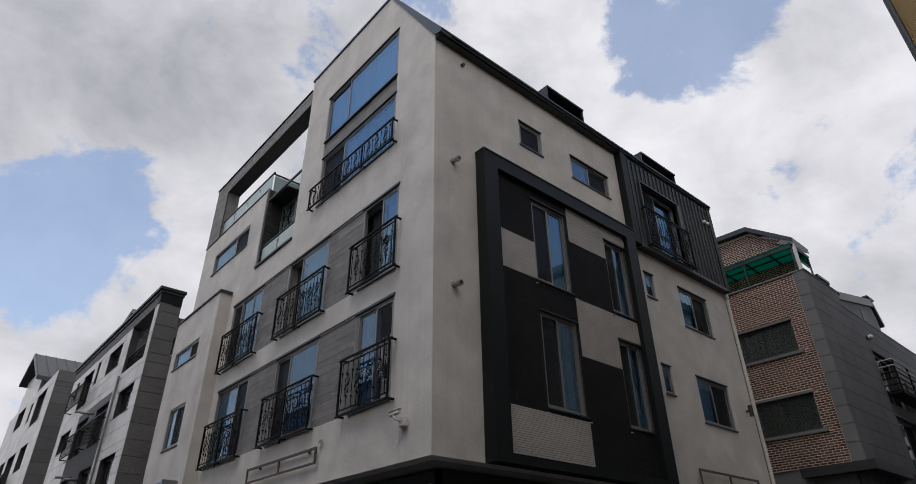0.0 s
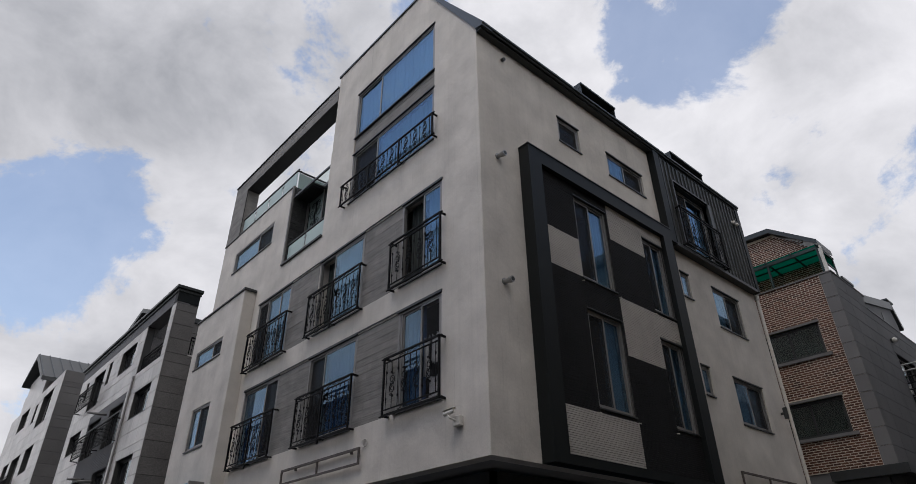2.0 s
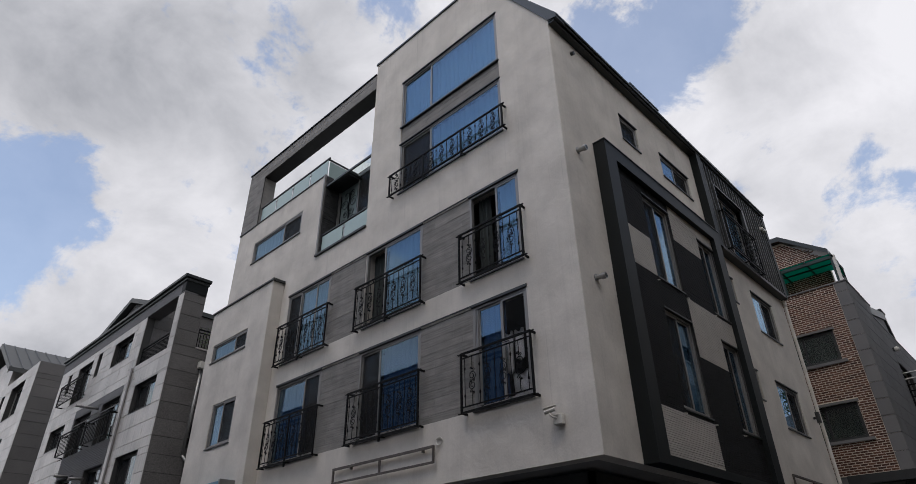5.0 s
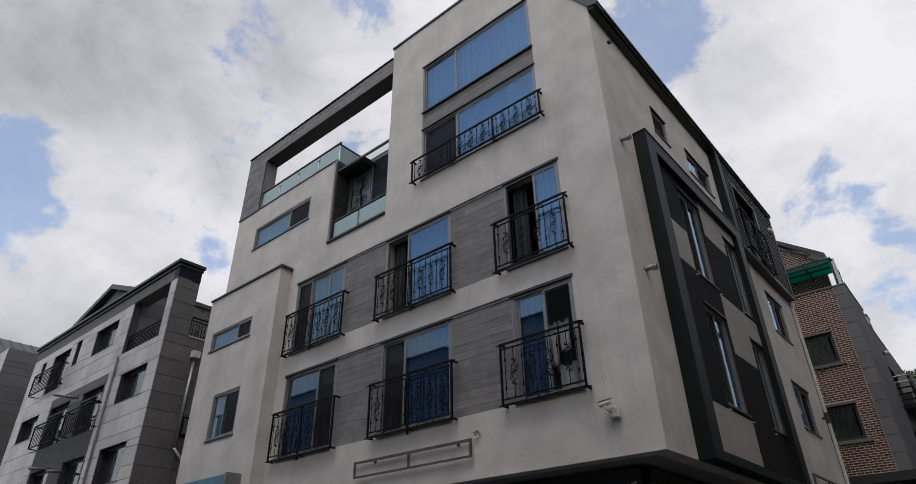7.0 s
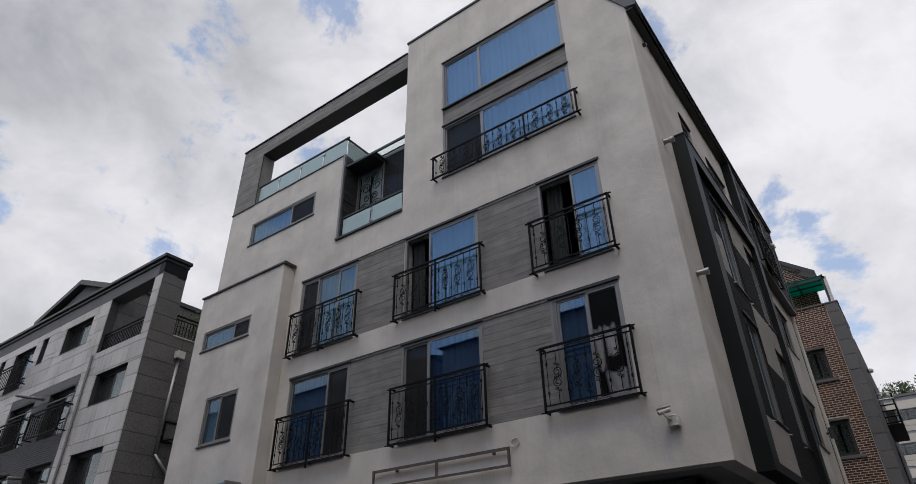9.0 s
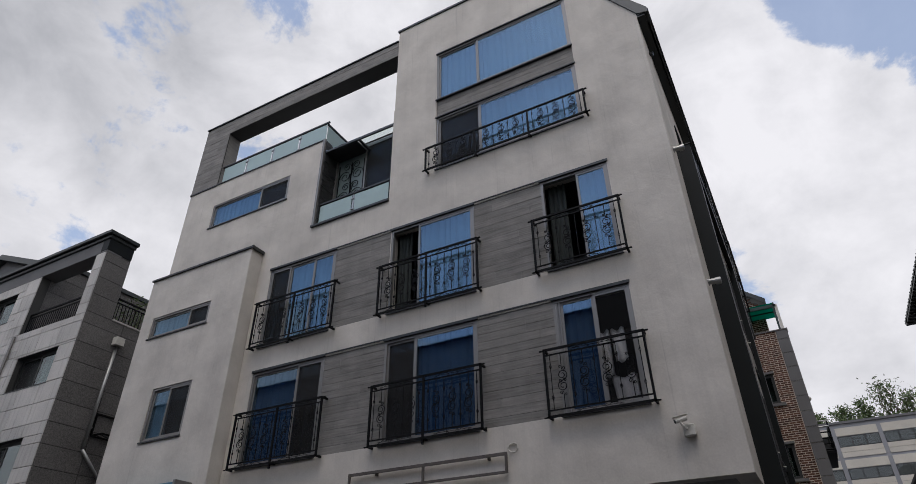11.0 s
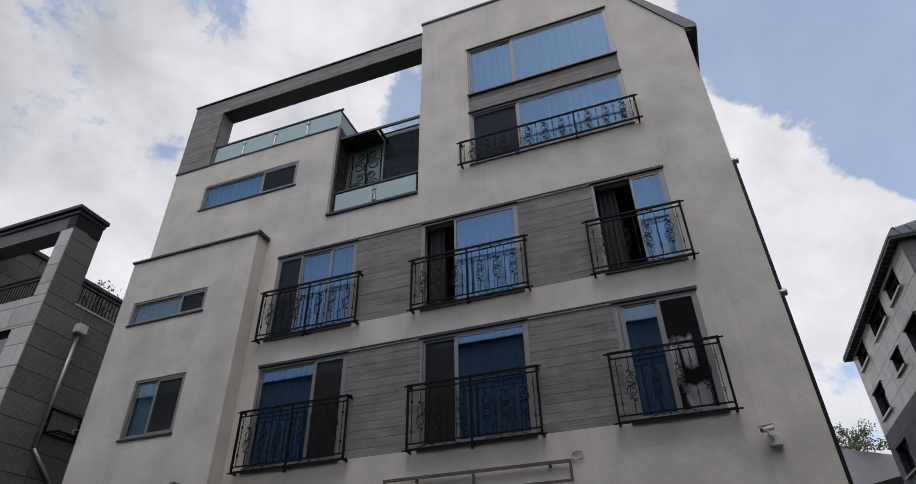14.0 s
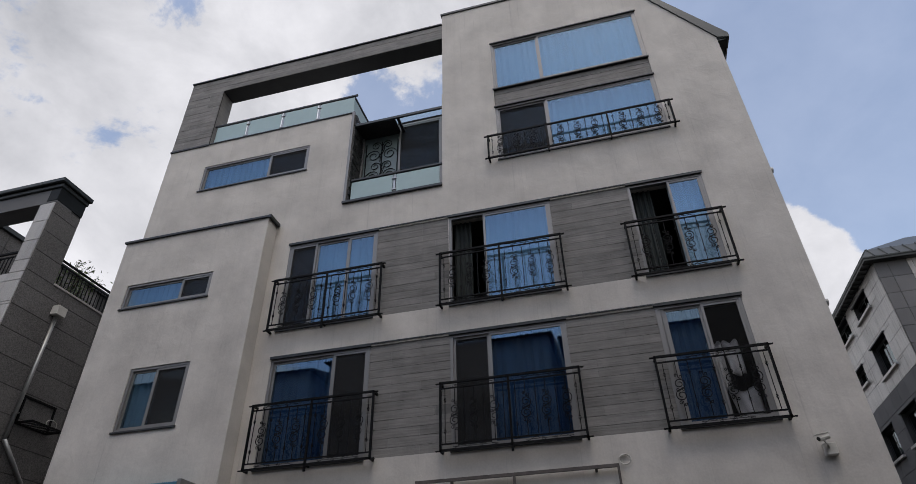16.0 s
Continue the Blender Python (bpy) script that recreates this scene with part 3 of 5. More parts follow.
# terrace portal: post and beam clad with board tiles
core = part("portal_frame", boxes(WEST, (21.92, YN, -0.50, -0.028, ZP + 0.003, 17.02), (YG, 21.92, -0.50, -0.028, 16.44, 17.02)), PLANK, house, "grey tiled portal over the terrace")
planks(WEST, house, 21.90, YN, ZP + 0.03, 16.42, 0.0, 11, row=0.16)
planks(WEST, house, YG, YN, 16.42, 17.0, 0.0, 12, row=0.195, split=(16.4, 17.7, 19.1, 20.4, 21.7))
# thin panel makes the beam's underside darker than its tiled front
part("portal_soffit", boxes(WEST, (YG, 21.92, -0.51, -0.002, 16.415, 16.439)), DARKFRAME, house, "dark panel on the underside of the portal beam")
part("portal_cap", boxes(WEST, (YG, YN + 0.03, -0.53, 0.05, 17.022, 17.06)), DARKFRAME, house)
part("portal_base", boxes(WEST, (21.88, YN + 0.02, -0.02, 0.035, ZP - 0.02, ZP + 0.028)), DARKFRAME, house)
part("terrace_back_wall", boxes(plain, (XW + 0.51, 9.5, YN - 0.3, YN - 0.05, ZP - 0.1, 15.75)), PLANK, house)

# frosted glass balustrades
def glass_rail(owner, P, spans, z0, z1, post_d):
    rail = part("glass_balustrade", boxes(P, (spans[0][0] - 0.03, spans[-1][1] + 0.03, post_d - 0.025, post_d + 0.025, z1, z1 + 0.045)), DARKFRAME, owner, "dark handrail over frosted glass panels")
    for a, b in spans:
        part("glass_panel", boxes(P, (a + 0.05, b - 0.05, post_d - 0.006, post_d + 0.006, z0 + 0.02, z1 - 0.04)), FROST, rail)
    for u in [s[0] for s in spans[1:]]:
        part("steel_post", boxes(P, (u - 0.025, u + 0.025, post_d - 0.03, post_d - 0.008, z0, z1)), STEEL, rail)
        for z in (z0 + 0.15, z1 - 0.17):
            part("glass_clamp", boxes(P, (u - 0.07, u + 0.07, post_d - 0.02, post_d + 0.02, z, z + 0.03)), STEEL, rail)
    return rail


glass_rail(house, WEST, [(17.52, 18.62), (18.62, 19.72), (19.72, 20.82), (20.82, 21.88)], ZP + 0.03, 14.95, -0.10)
glass_rail(house, facing_south(17.60), [(XW + 0.12, XW + 1.5), (XW + 1.5, XW + 2.9)], ZP + 0.03, 14.95, 0.0)
glass_rail(house, WEST, [(15.10, 16.28), (16.28, 17.44)], 11.14, 11.80, -0.08)
part("parapet_cap", boxes(WEST, (17.48, 21.90, -0.32, 0.03, ZP, ZP + 0.028)), DARKFRAME, house)

# recessed balcony with a stacked-stone cheek, glazed door with scrollwork behind the pane
part("balcony_cap", boxes(WEST, (15.06, 17.54, -0.32, 0.06, 11.06, 11.12)), DARKFRAME, house)
part("balcony_edge", boxes(WEST, (17.46, 17.53, -0.04, 0.035, 11.12, 14.2)), FRAME, house)
cheek = part("stone_cheek", boxes(plain, (XW + 0.3, XW + 0.6, 17.50, 17.72, 11.1, ZP - 0.13)), DARKSTACK, house, "black stacked-stone cheek wall")
rng = random.Random(8)
for k in range(40):
    z = 11.15 + k * 0.074
    x = XW + 0.02
    while x < XW + 0.55:
        e = min(XW + 0.55, x + rng.uniform(0.12, 0.34))
        part("stone_piece", boxes(plain, (x, e - 0.004, 17.44 - rng.uniform(0.0, 0.03), 17.499, z + 0.004, z + 0.070)), DARKSTACK, cheek)
        x = e
REC = facing_west(XW + 0.55)
bm = boxes(REC, (15.06, 17.5, -0.25, -0.1, 13.95, 14.05), (15.06, 15.2, -0.25, -0.1, 11.1, 13.95))
part("balcony_back_wall", bm, PLANK, house)
win = window(REC, house, 15.2, 17.44, 11.15, 13.95, ((1.15, "screen"), (1.0, "open")), depth=0.02, sill=False, head=False, curtain=False)
part("frosted_panel", boxes(REC, (16.34, 17.38, -0.075, -0.065, 11.21, 13.88)), FROSTDIM, win)
part("balcony_floor", boxes(plain, (XW + 0.3, XW + 1.2, 15.06, 17.5, 10.98, 11.1)), SOFFIT, house)
part("canopy_beam", boxes(WEST, (15.06, 17.48, -0.07, -0.02, 13.67, 13.74), (16.24, 16.31, -0.6, -0.09, 13.68, 13.735)), DARKFRAME, house)
pane = part("canopy_pane", boxes(WEST, (15.06, 17.48, -0.6, -0.02, 13.745, 13.755)), CLEARGLASS, house)
part("canopy_lining", boxes(WEST, (16.36, 17.48, -0.62, -0.10, 13.70, 13.742)), DARKSTACK, house)

# the lower projecting block at the far end
XB, YB, ZB = 6.31, 19.20, 10.74
BUMP = facing_west(XB)
BUMPWIN = [(20.38, 22.66, 8.83, 9.47, ((0.75, "screen"), (1.5, "glass"))), (20.40, 21.84, 5.92, 7.28, ((0.8, "screen"), (0.65, "glass")))]
bm = wall_mesh(BUMP, YB, YN + 0.02, Z0, ZB, [w[:4] for w in BUMPWIN], XW - XB - 0.003)
part("projecting_wall", bm, STUCCO, house, "cream stucco projecting block")
part("projection_cap", boxes(BUMP, (YB - 0.05, YN + 0.05, -0.37, 0.05, ZB, ZB + 0.05), (YB - 0.09, YB - 0.03, -0.37, 0.06, ZB - 0.03, ZB + 0.05)), DARKFRAME, house)
for w in BUMPWIN:
    window(BUMP, house, *w, depth=0.04, head=False)

# overhang and shopfront below
part("overhang_soffit", boxes(plain, (XW + 0.3, XE, YS + 0.3, YN, Z0 + 0.001, Z0 + 0.06)), SOFFIT, house)
shop = part("shopfront", boxes(plain, (7.55, 7.60, 9.2, YN, 0.0, 3.72), (7.6, XE, 9.15, 9.20, 0.0, 3.72)), GLASS, house, "dark glazed shopfront under the overhang")
bm = boxes(plain, (7.45, 7.55, 9.05, YN, 3.50, 3.735), (7.45, XE, 9.05, 9.15, 3.50, 3.735))
for k in range(9):
    box(bm, plain, 7.48, 7.55, 9.1 + 1.6 * k, 9.2 + 1.6 * k, 0, 3.5)
    if k < 8:
        box(bm, plain, 7.48 + 1.5 * k, 7.58 + 1.5 * k, 9.08, 9.15, 0, 3.5)
part("shop_frame", bm, DARKFRAME, shop)
part("shop_inside", boxes(plain, (9.0, 9.1, 9.5, YN, 0, 3.7), (9.1, XE, 10.6, 10.7, 0, 3.7)), DARKROOM, house)


# ---- wrought-iron window railings ----
def spiral(c, r, turns, start, sense=1, n=16):
    return [c + Vector((0, math.cos(start + sense * turns * math.tau * k / n) * r * (1 - 0.72 * k / n), math.sin(start + sense * turns * math.tau * k / n) * r * (1 - 0.72 * k / n))) for k in range(n + 1)]


def s_scroll(h):
    """An S of two large spirals with small curls at its ends and waist, h high, on short stems."""
    bm = bmesh.new()
    r = min(0.098, h * 0.155)
    for s in (1, -1):
        sweep(bm, spiral(Vector((0, 0, s * r)), r, 1.55, -s * math.pi / 2, -1, 26), 0.009)
        q = r * 0.36
        sweep(bm, spiral(Vector((0, -s * q, s * r * 2.25)), q, 1.2, 0.0 if s > 0 else math.pi, -1), 0.0075)
        sweep(bm, spiral(Vector((0, s * q * 1.1, s * r * 0.02)), q, 1.2, math.pi if s > 0 else 0.0, 1), 0.0075)
        sweep(bm, spiral(Vector((0, s * q * 0.9, s * r * 2.55)), q * 0.8, 1.2, math.pi if s > 0 else 0.0, -1), 0.0075)
        sweep(bm, [Vector((0, 0, s * r * 1.98)), Vector((0, 0, s * h / 2))], 0.0085)
    return bm


def knot_bar(h):
    bm = bmesh.new()
    sweep(bm, [Vector((0, 0, -h / 2)), Vector((0, 0, h / 2))], 0.008)
    for z in (-h * 0.28, h * 0.28):
        for a in (0, math.pi / 2):
            for k in (-1, 1):
                sweep(bm, [Vector((0.018 * math.sin(a) * k * math.sin(q / 6 * math.pi), 0.02 * math.cos(a) * k * math.sin(q / 6 * math.pi) + 0.0001 * q, z - 0.045 + 0.09 * q / 6)) for q in range(7)], 0.005)
    return bm


def frieze(w, h):
    bm = bmesh.new()
    sweep(bm, [Vector((0, -w * 0.5, -h * 0.02)), Vector((0, w * 0.5, -h * 0.02))], 0.005)
    for s in (-1, 1):
        sweep(bm, spiral(Vector((0, s * w * 0.13, 0)), h * 0.42, 1.3, math.pi / 2 * (1 + s), s), 0.005)
        sweep(bm, [Vector((0, s * (w * 0.2 + w * 0.3 * k / 10), h * 0.38 * math.sin(k / 10 * math.pi * 1.6) * (1 if k < 6 else 0.8))) for k in range(11)], 0.005)
    return bm


cache = {}


def shared(key, make):
    """One mesh for all alike pieces."""
    if key not in cache:
        bm = make()
        bmesh.ops.recalc_face_normals(bm, faces=bm.faces[:])
        me = bpy.data.meshes.new(key[0])
        bm.to_mesh(me)
        bm.free()
        me.materials.append(IRON)
        cache[key] = me
    return cache[key]


def railing(u0, u1, z0, z1, bays, double=True, P=None, turn=0.0, out=0.16, at=None, label="black wrought-iron window railing with scrolls"):
    """A railing before a window; origin at its foot, the wall behind +x."""
    w, h = u1 - u0, z1 - z0
    top = new("window_railing")
    tagged(top, label, "railing", "window railings of the corner house")
    top.empty_display_size = 0.2
    top.matrix_world = at

    def add(name, me, y, z, x=0.0):
        ob = new(name, me)
        ob.parent = top
        ob.location = (x, y, z)
        return ob

    b = 0.019
    L = lambda u, d, z: Vector((-d, u, z))
    rows = [(-w / 2, w / 2, -b, b, h - 2 * b, h), (-w / 2, w / 2, -b, b, 0, 2 * b), (-w / 2, -w / 2 + 2 * b, -b, b, 0, h), (w / 2 - 2 * b, w / 2, -b, b, 0, h)]
    lo, hi = 0.02, h - 0.02
    if double:
        rows += [(-w / 2, w / 2, -b * 0.7, b * 0.7, h - 0.135, h - 0.113), (-w / 2, w / 2, -b * 0.7, b * 0.7, 0.113, 0.135)]
        lo, hi = 0.125, h - 0.125
    for s in (-1, 1):
        for z in (0.0, h - 2 * b):
            e = s * w / 2
            rows += [(min(e, e - s * 2 * b), max(e, e - s * 2 * b), -out - 0.02, -b, z, z + 2 * b), (min(e, e + s * 0.07), max(e, e + s * 0.07), -b, b, z + 0.004, z + 0.02)]
    frame_bm = bmesh.new()
    for r in rows:
        box(frame_bm, L, *r)
    step = w / bays
    for k in range(1, bays):
        y = -w / 2 + k * step
        box(frame_bm, L, y - b, y + b, -b, b, -0.10, h)
        box(frame_bm, L, y - b * 0.8, y + b * 0.8, -out, -b, 0.0, 0.025)
    bmesh.ops.recalc_face_normals(frame_bm, faces=frame_bm.faces[:])
    me = bpy.data.meshes.new("rail_frame")
    frame_bm.to_mesh(me)
    frame_bm.free()
    me.materials.append(IRON)
    add("rail_frame", me, 0, 0)
    span = hi - lo
    verticals = 9 if bays == 1 else 7
    for k in range(bays):
        y0 = -w / 2 + k * step
        for i in range(verticals):
            y = y0 + step * (i + 0.6) / (verticals + 0.2)
            if i % 2:
                add("scroll_bar", shared(("scroll_bar", round(span, 3)), lambda: s_scroll(span)), y, (lo + hi) / 2)
            else:
                add("baluster", shared(("baluster", round(span, 3)), lambda: knot_bar(span)), y, (lo + hi) / 2)
        if double:
            for z in (h - 0.07, 0.07):
                add("scroll_frieze", shared(("scroll_frieze", round(step, 2)), lambda: frieze(min(step, 1.0) * 0.8, 0.085)), y0 + step / 2, z)
    return top


def west_rail(u0, u1, z0, z1, bays, double=True):
    return railing(u0, u1, z0, z1, bays, double, at=Matrix.Translation((XW - 0.16, (u0 + u1) / 2, z0)))


for z0 in (4.98, 7.84):
    west_rail(9.46, 11.30, z0, z0 + 1.25, 1)
    west_rail(12.55, 15.10, z0, z0 + 1.25, 2)
    west_rail(16.36, 18.90, z0, z0 + 1.26, 2)
west_rail(9.78, 13.92, 11.46, 12.18, 3, False)
railing(14.72, 17.18, 10.72, 12.08, 2, True, at=Matrix.Translation((15.95, YS - 0.16 - 0.25, 10.70)) @ Matrix.Rotation(radians(90), 4, "Z"))
grille = thing("scroll_grille", (XW + 0.60, 16.88, 11.2), "wrought-iron scroll grille before frosted glass door", "grille")
for k in range(3):
    for s in (-1, 1):
        bm = bmesh.new()
        c0 = Vector((0, s * 0.22, 0.45 + 0.72 * k))
        sweep(bm, spiral(c0, 0.20, 1.6, math.pi / 2 * (1 - s), s, 22), 0.010)
        sweep(bm, spiral(c0 + Vector((0, -s * 0.06, 0.34)), 0.14, 1.5, math.pi / 2 * (1 + s), -s, 20), 0.010)
        sweep(bm, [c0 + Vector((0, -s * 0.2 + 0.05 * math.sin(q * 0.6), -0.3 + 0.07 * q)) for q in range(10)], 0.010)
        bmesh.ops.translate(bm, vec=(XW + 0.60, 16.88, 11.15), verts=bm.verts[:])
        part("scroll", bm, IRON, grille)
for u in (16.44, 16.88, 17.32):
    part("upright", boxes(WEST, (u - 0.01, u + 0.01, -0.605, -0.585, 11.2, 13.5)), IRON, grille)


# ---- small fittings on the corner house ----
def security_camera(at, aim, label="small white security camera on a wall bracket"):
    """at: foot on the wall; aim: turn about z."""
    cam_thing = thing("security_camera", at, label, "security camera", "security cameras")
    m = Matrix.Translation(at) @ Matrix.Rotation(radians(aim), 4, "Z")
    L = lambda u, d, z: m @ Vector((u, d, z))
    part("junction_box", boxes(L, (-0.09, 0.09, 0.0, 0.10, -0.10, 0.08), bevel=0.012), WHITEPLASTIC, cam_thing)
    bm = bmesh.new()
    rod(bm, L(0.02, 0.10, 0.0), L(0.06, 0.20, 0.03), 0.018)
    rod(bm, L(0.06, 0.20, 0.03), L(0.10, 0.23, 0.11), 0.018)
    part("bracket", bm, WHITEPLASTIC, cam_thing)
    bm = bmesh.new()
    rod(bm, L(0.0, 0.16, 0.15), L(0.16, 0.24, 0.10), 0.04, 10)
    body = part("camera_body", bm, WHITEPLASTIC, cam_thing)
    bm = bmesh.new()
    rod(bm, L(0.158, 0.239, 0.101), L(0.166, 0.243, 0.098), 0.032, 10)
    part("lens_glass", bm, DARKFRAME, body)
    bm = bmesh.new()
    v = [bm.verts.new(L(*p)) for p in ((-0.05, 0.18, 0.21), (0.0, 0.09, 0.21), (0.21, 0.19, 0.155), (0.16, 0.29, 0.155))]
    f = bm.faces.new(v)
    ext = bmesh.ops.extrude_face_region(bm, geom=[f])
    bmesh.ops.translate(bm, vec=(0, 0, 0.012), verts=[x for x in ext["geom"] if isinstance(x, bmesh.types.BMVert)])
    part("sun_shield", bm, WHITEPLASTIC, cam_thing)
    return cam_thing


security_camera((XW, 9.08, 4.50), 90)
security_camera((7.55, YS + 0.82, 3.30), 40, "small white security camera under the overhang")
bm = bmesh.new()
loops = []
for k in range(40):
    a, r = k * 0.42, 0.085 + 0.010 * math.sin(k * 0.9)
    loops.append([bm.verts.new(WEST(12.05 + (r + 0.006 * c) * math.cos(a), 0.015 + 0.0006 * k + 0.006 * s, 4.62 + (r + 0.006 * c) * math.sin(a))) for c, s in ((1, 0), (0, 1), (-1, 0), (0, -1))])
for p, q in zip(loops, loops[1:]):
    for i in range(4):
        bm.faces.new((p[i], p[(i + 1) % 4], q[(i + 1) % 4], q[i]))
part_wire = part("cable_coil", bm, WHITEPLASTIC)
tagged(part_wire, "loose coil of white cable on the stucco wall", "cable")

for z, x in ((10.28, 7.24), (7.16, 7.24)):
    vent = thing("vent_pipe", (x, YS, z), "steel flue pipe end sticking out of the wall", "vent pipe", "flue pipes")
    bm = bmesh.new()
    rod(bm, (x, YS, z), (x + 0.01, YS - 0.13, z - 0.01), 0.052, 14)
    part("pipe", bm, STEEL, vent)
    bm = bmesh.new()
    rod(bm, (x, YS, z), (x, YS - 0.02, z), 0.075, 14)
    part("wall_collar", bm, STEEL, vent)
    bm = bmesh.new()
    rod(bm, (x + 0.01, YS - 0.13, z - 0.01), (x + 0.012, YS - 0.22, z - 0.014), 0.066, 14)
    cap = part("pipe_cap", bm, STEEL, vent)
    # solid dark disc stands in for the shade inside the open pipe end
    bm = bmesh.new()
    rod(bm, (x + 0.012, YS - 0.221, z - 0.014), (x + 0.012, YS - 0.225, z - 0.014), 0.045, 12)
    part("dark_opening", bm, DARKFRAME, cap)
vent = thing("dome_vent", (7.58, YS, 13.53), "small round steel vent cap high on the wall", "vent")
bm = bmesh.new()
rod(bm, (7.58, YS, 13.53), (7.58, YS - 0.09, 13.51), 0.05, 12)
part("vent_cap", bm, DARKFRAME, vent)
for x in (18.75, 18.95):
    dome = thing("dome_camera", (x, YS - 0.26, 13.15), "small white dome camera on dark metal cladding", "security camera", "dome cameras")
    bm = bmesh.new()
    bmesh.ops.create_uvsphere(bm, u_segments=10, v_segments=8, radius=0.07, matrix=Matrix.Translation((x, YS - 0.35, 13.12)))
    part("dome", bm, WHITEPLASTIC, dome, smooth=True)
    part("base", boxes(MB, (x - 0.05, x + 0.05, 0, 0.06, 13.10, 13.2)), WHITEPLASTIC, dome)

sign = thing("sign_frame", (XW, 13.85, 4.2), "empty rusty grey steel sign frame fixed to the stucco", "sign frame")
for row in ((12.15, 15.55, 0.06, 0.10, 4.50, 4.55), (12.15, 15.55, 0.06, 0.10, 4.20, 4.24), (12.15, 12.19, 0.06, 0.10, 4.24, 4.50), (15.51, 15.55, 0.06, 0.10, 4.24, 4.50), (13.83, 13.87, 0.06, 0.10, 4.24, 4.50)):
    part("steel_bar", boxes(WEST, row), RUST, sign)
for u in (12.5, 14.9):
    part("wall_bracket", boxes(WEST, (u, u + 0.04, 0, 0.06, 4.46, 4.52)), RUST, sign)
sign = thing("sign_frame", (16.5, YS, 4.2), "empty grey steel sign frame on the side wall", "sign frame")
for row in ((15.3, 18.4, 0.06, 0.10, 4.42, 4.47), (15.3, 18.4, 0.06, 0.10, 3.90, 3.94), (15.3, 15.34, 0.06, 0.10, 3.94, 4.42), (18.36, 18.4, 0.06, 0.10, 3.94, 4.42), (16.8, 16.84, 0.06, 0.10, 3.94, 4.42)):
    part("steel_bar", boxes(SOUTH, row), RUST, sign)
board = thing("signboard", (6.1, 20.9, 4.4), "teal blue sheet-metal signboard with a flat top", "signboard")
part("board_box", boxes(WEST, (19.72, 22.3, XW - XB + 0.001, XW - XB + 0.42, 4.10, 4.74), bevel=0.015), BLUEPAINT, board)
part("end_plate", boxes(WEST, (19.62, 19.70, XW - XB + 0.001, XW - XB + 0.44, 4.06, 4.77)), FRAME, board)
lamp = thing("wall_lamp", (18.85, YS, 6.5), "dark grey cylinder wall lamp on cream stucco", "wall lamp")
bm = bmesh.new()
rod(bm, (18.92, YS - 0.24, 6.34), (18.92, YS - 0.24, 6.66), 0.065, 14)
part("lamp_body", bm, DARKFRAME, lamp)
part("lamp_arm", boxes(SOUTH, (18.89, 18.95, 0, 0.09, 6.47, 6.53)), DARKFRAME, lamp)
pipe = thing("downpipe", (XE, YS, 3.8), "cream painted rainwater downpipe at the building corner", "downpipe")
bm = bmesh.new()
rod(bm, (XE + 0.03, YS - 0.17, 3.4), (XE + 0.03, YS - 0.17, 10.50), 0.05, 10)
part("pipe", bm, WHITEPLASTIC, pipe)
bm = bmesh.new()
rod(bm, (XE + 0.03, YS - 0.17, 10.38), (XE + 0.03, YS - 0.17, 10.54), 0.075, 10)
part("hopper", bm, WHITEPLASTIC, pipe)
# laundry behind the open first-floor window
rng = random.Random(21)
for u, z, w, h in ((9.98, 5.85, 0.26, 0.62), (10.24, 5.62, 0.24, 0.85), (9.98, 5.14, 0.46, 0.46)):
    bm = bmesh.new()
    g = [[bm.verts.new(WEST(u - w / 2 + w * i / 10 * (1 - 0.15 * j / 8), -0.15 + 0.02 * math.sin(i * 1.1 + j * 0.3), z + h - h * j / 8 + 0.03 * math.sin(i * 0.9))) for i in range(11)] for j in range(9)]
    for j in range(8):
        for i in range(10):
            bm.faces.new((g[j][i], g[j][i + 1], g[j + 1][i + 1], g[j + 1][i]))
    ext = bmesh.ops.solidify(bm, geom=bm.faces[:], thickness=0.012)
    tagged(part("laundry", bm, CLOTH, smooth=True), "white cloth hanging to dry inside the open window", "laundry", "laundry at the window")


# ---- cladding of the neighbours ----
def cut(rects, hole):
    out = []
    for a, b, c, d in rects:
        p, q, r, s = hole
        if q <= a or p >= b or s <= c or r >= d:
            out.append((a, b, c, d))
            continue
        if c < r:
            out.append((a, b, c, r))
        if s < d:
            out.append((a, b, s, d))
        lo, hi = max(c, r), min(d, s)
        if a < p:
            out.append((a, p, lo, hi))
        if q < b:
            out.append((q, b, lo, hi))
    return out


def cladding(P, owner, u0, u1, z0, z1, du, dz, mat, holes=(), gap=0.009, thick=0.025, name="stone_panel", shift=0.0):
    """Stone panels in even courses, cut round the openings, each a piece of its own."""
    z, k = z0, 0
    while z < z1 - 0.02:
        u = u0 - (du * shift if k % 2 else 0)
        while u < u1 - 0.02:
            rects = [(max(u, u0), min(u + du, u1), z, min(z + dz, z1))]
            for h in holes:
                rects = cut(rects, h)
            for a, b, c, d in rects:
                if b - a > 0.05 and d - c > 0.05:
                    part(name, boxes(P, (a + gap, b - gap, 0.001, thick, c + gap, d - gap)), mat, owner)
            u += du
        z += dz
        k += 1


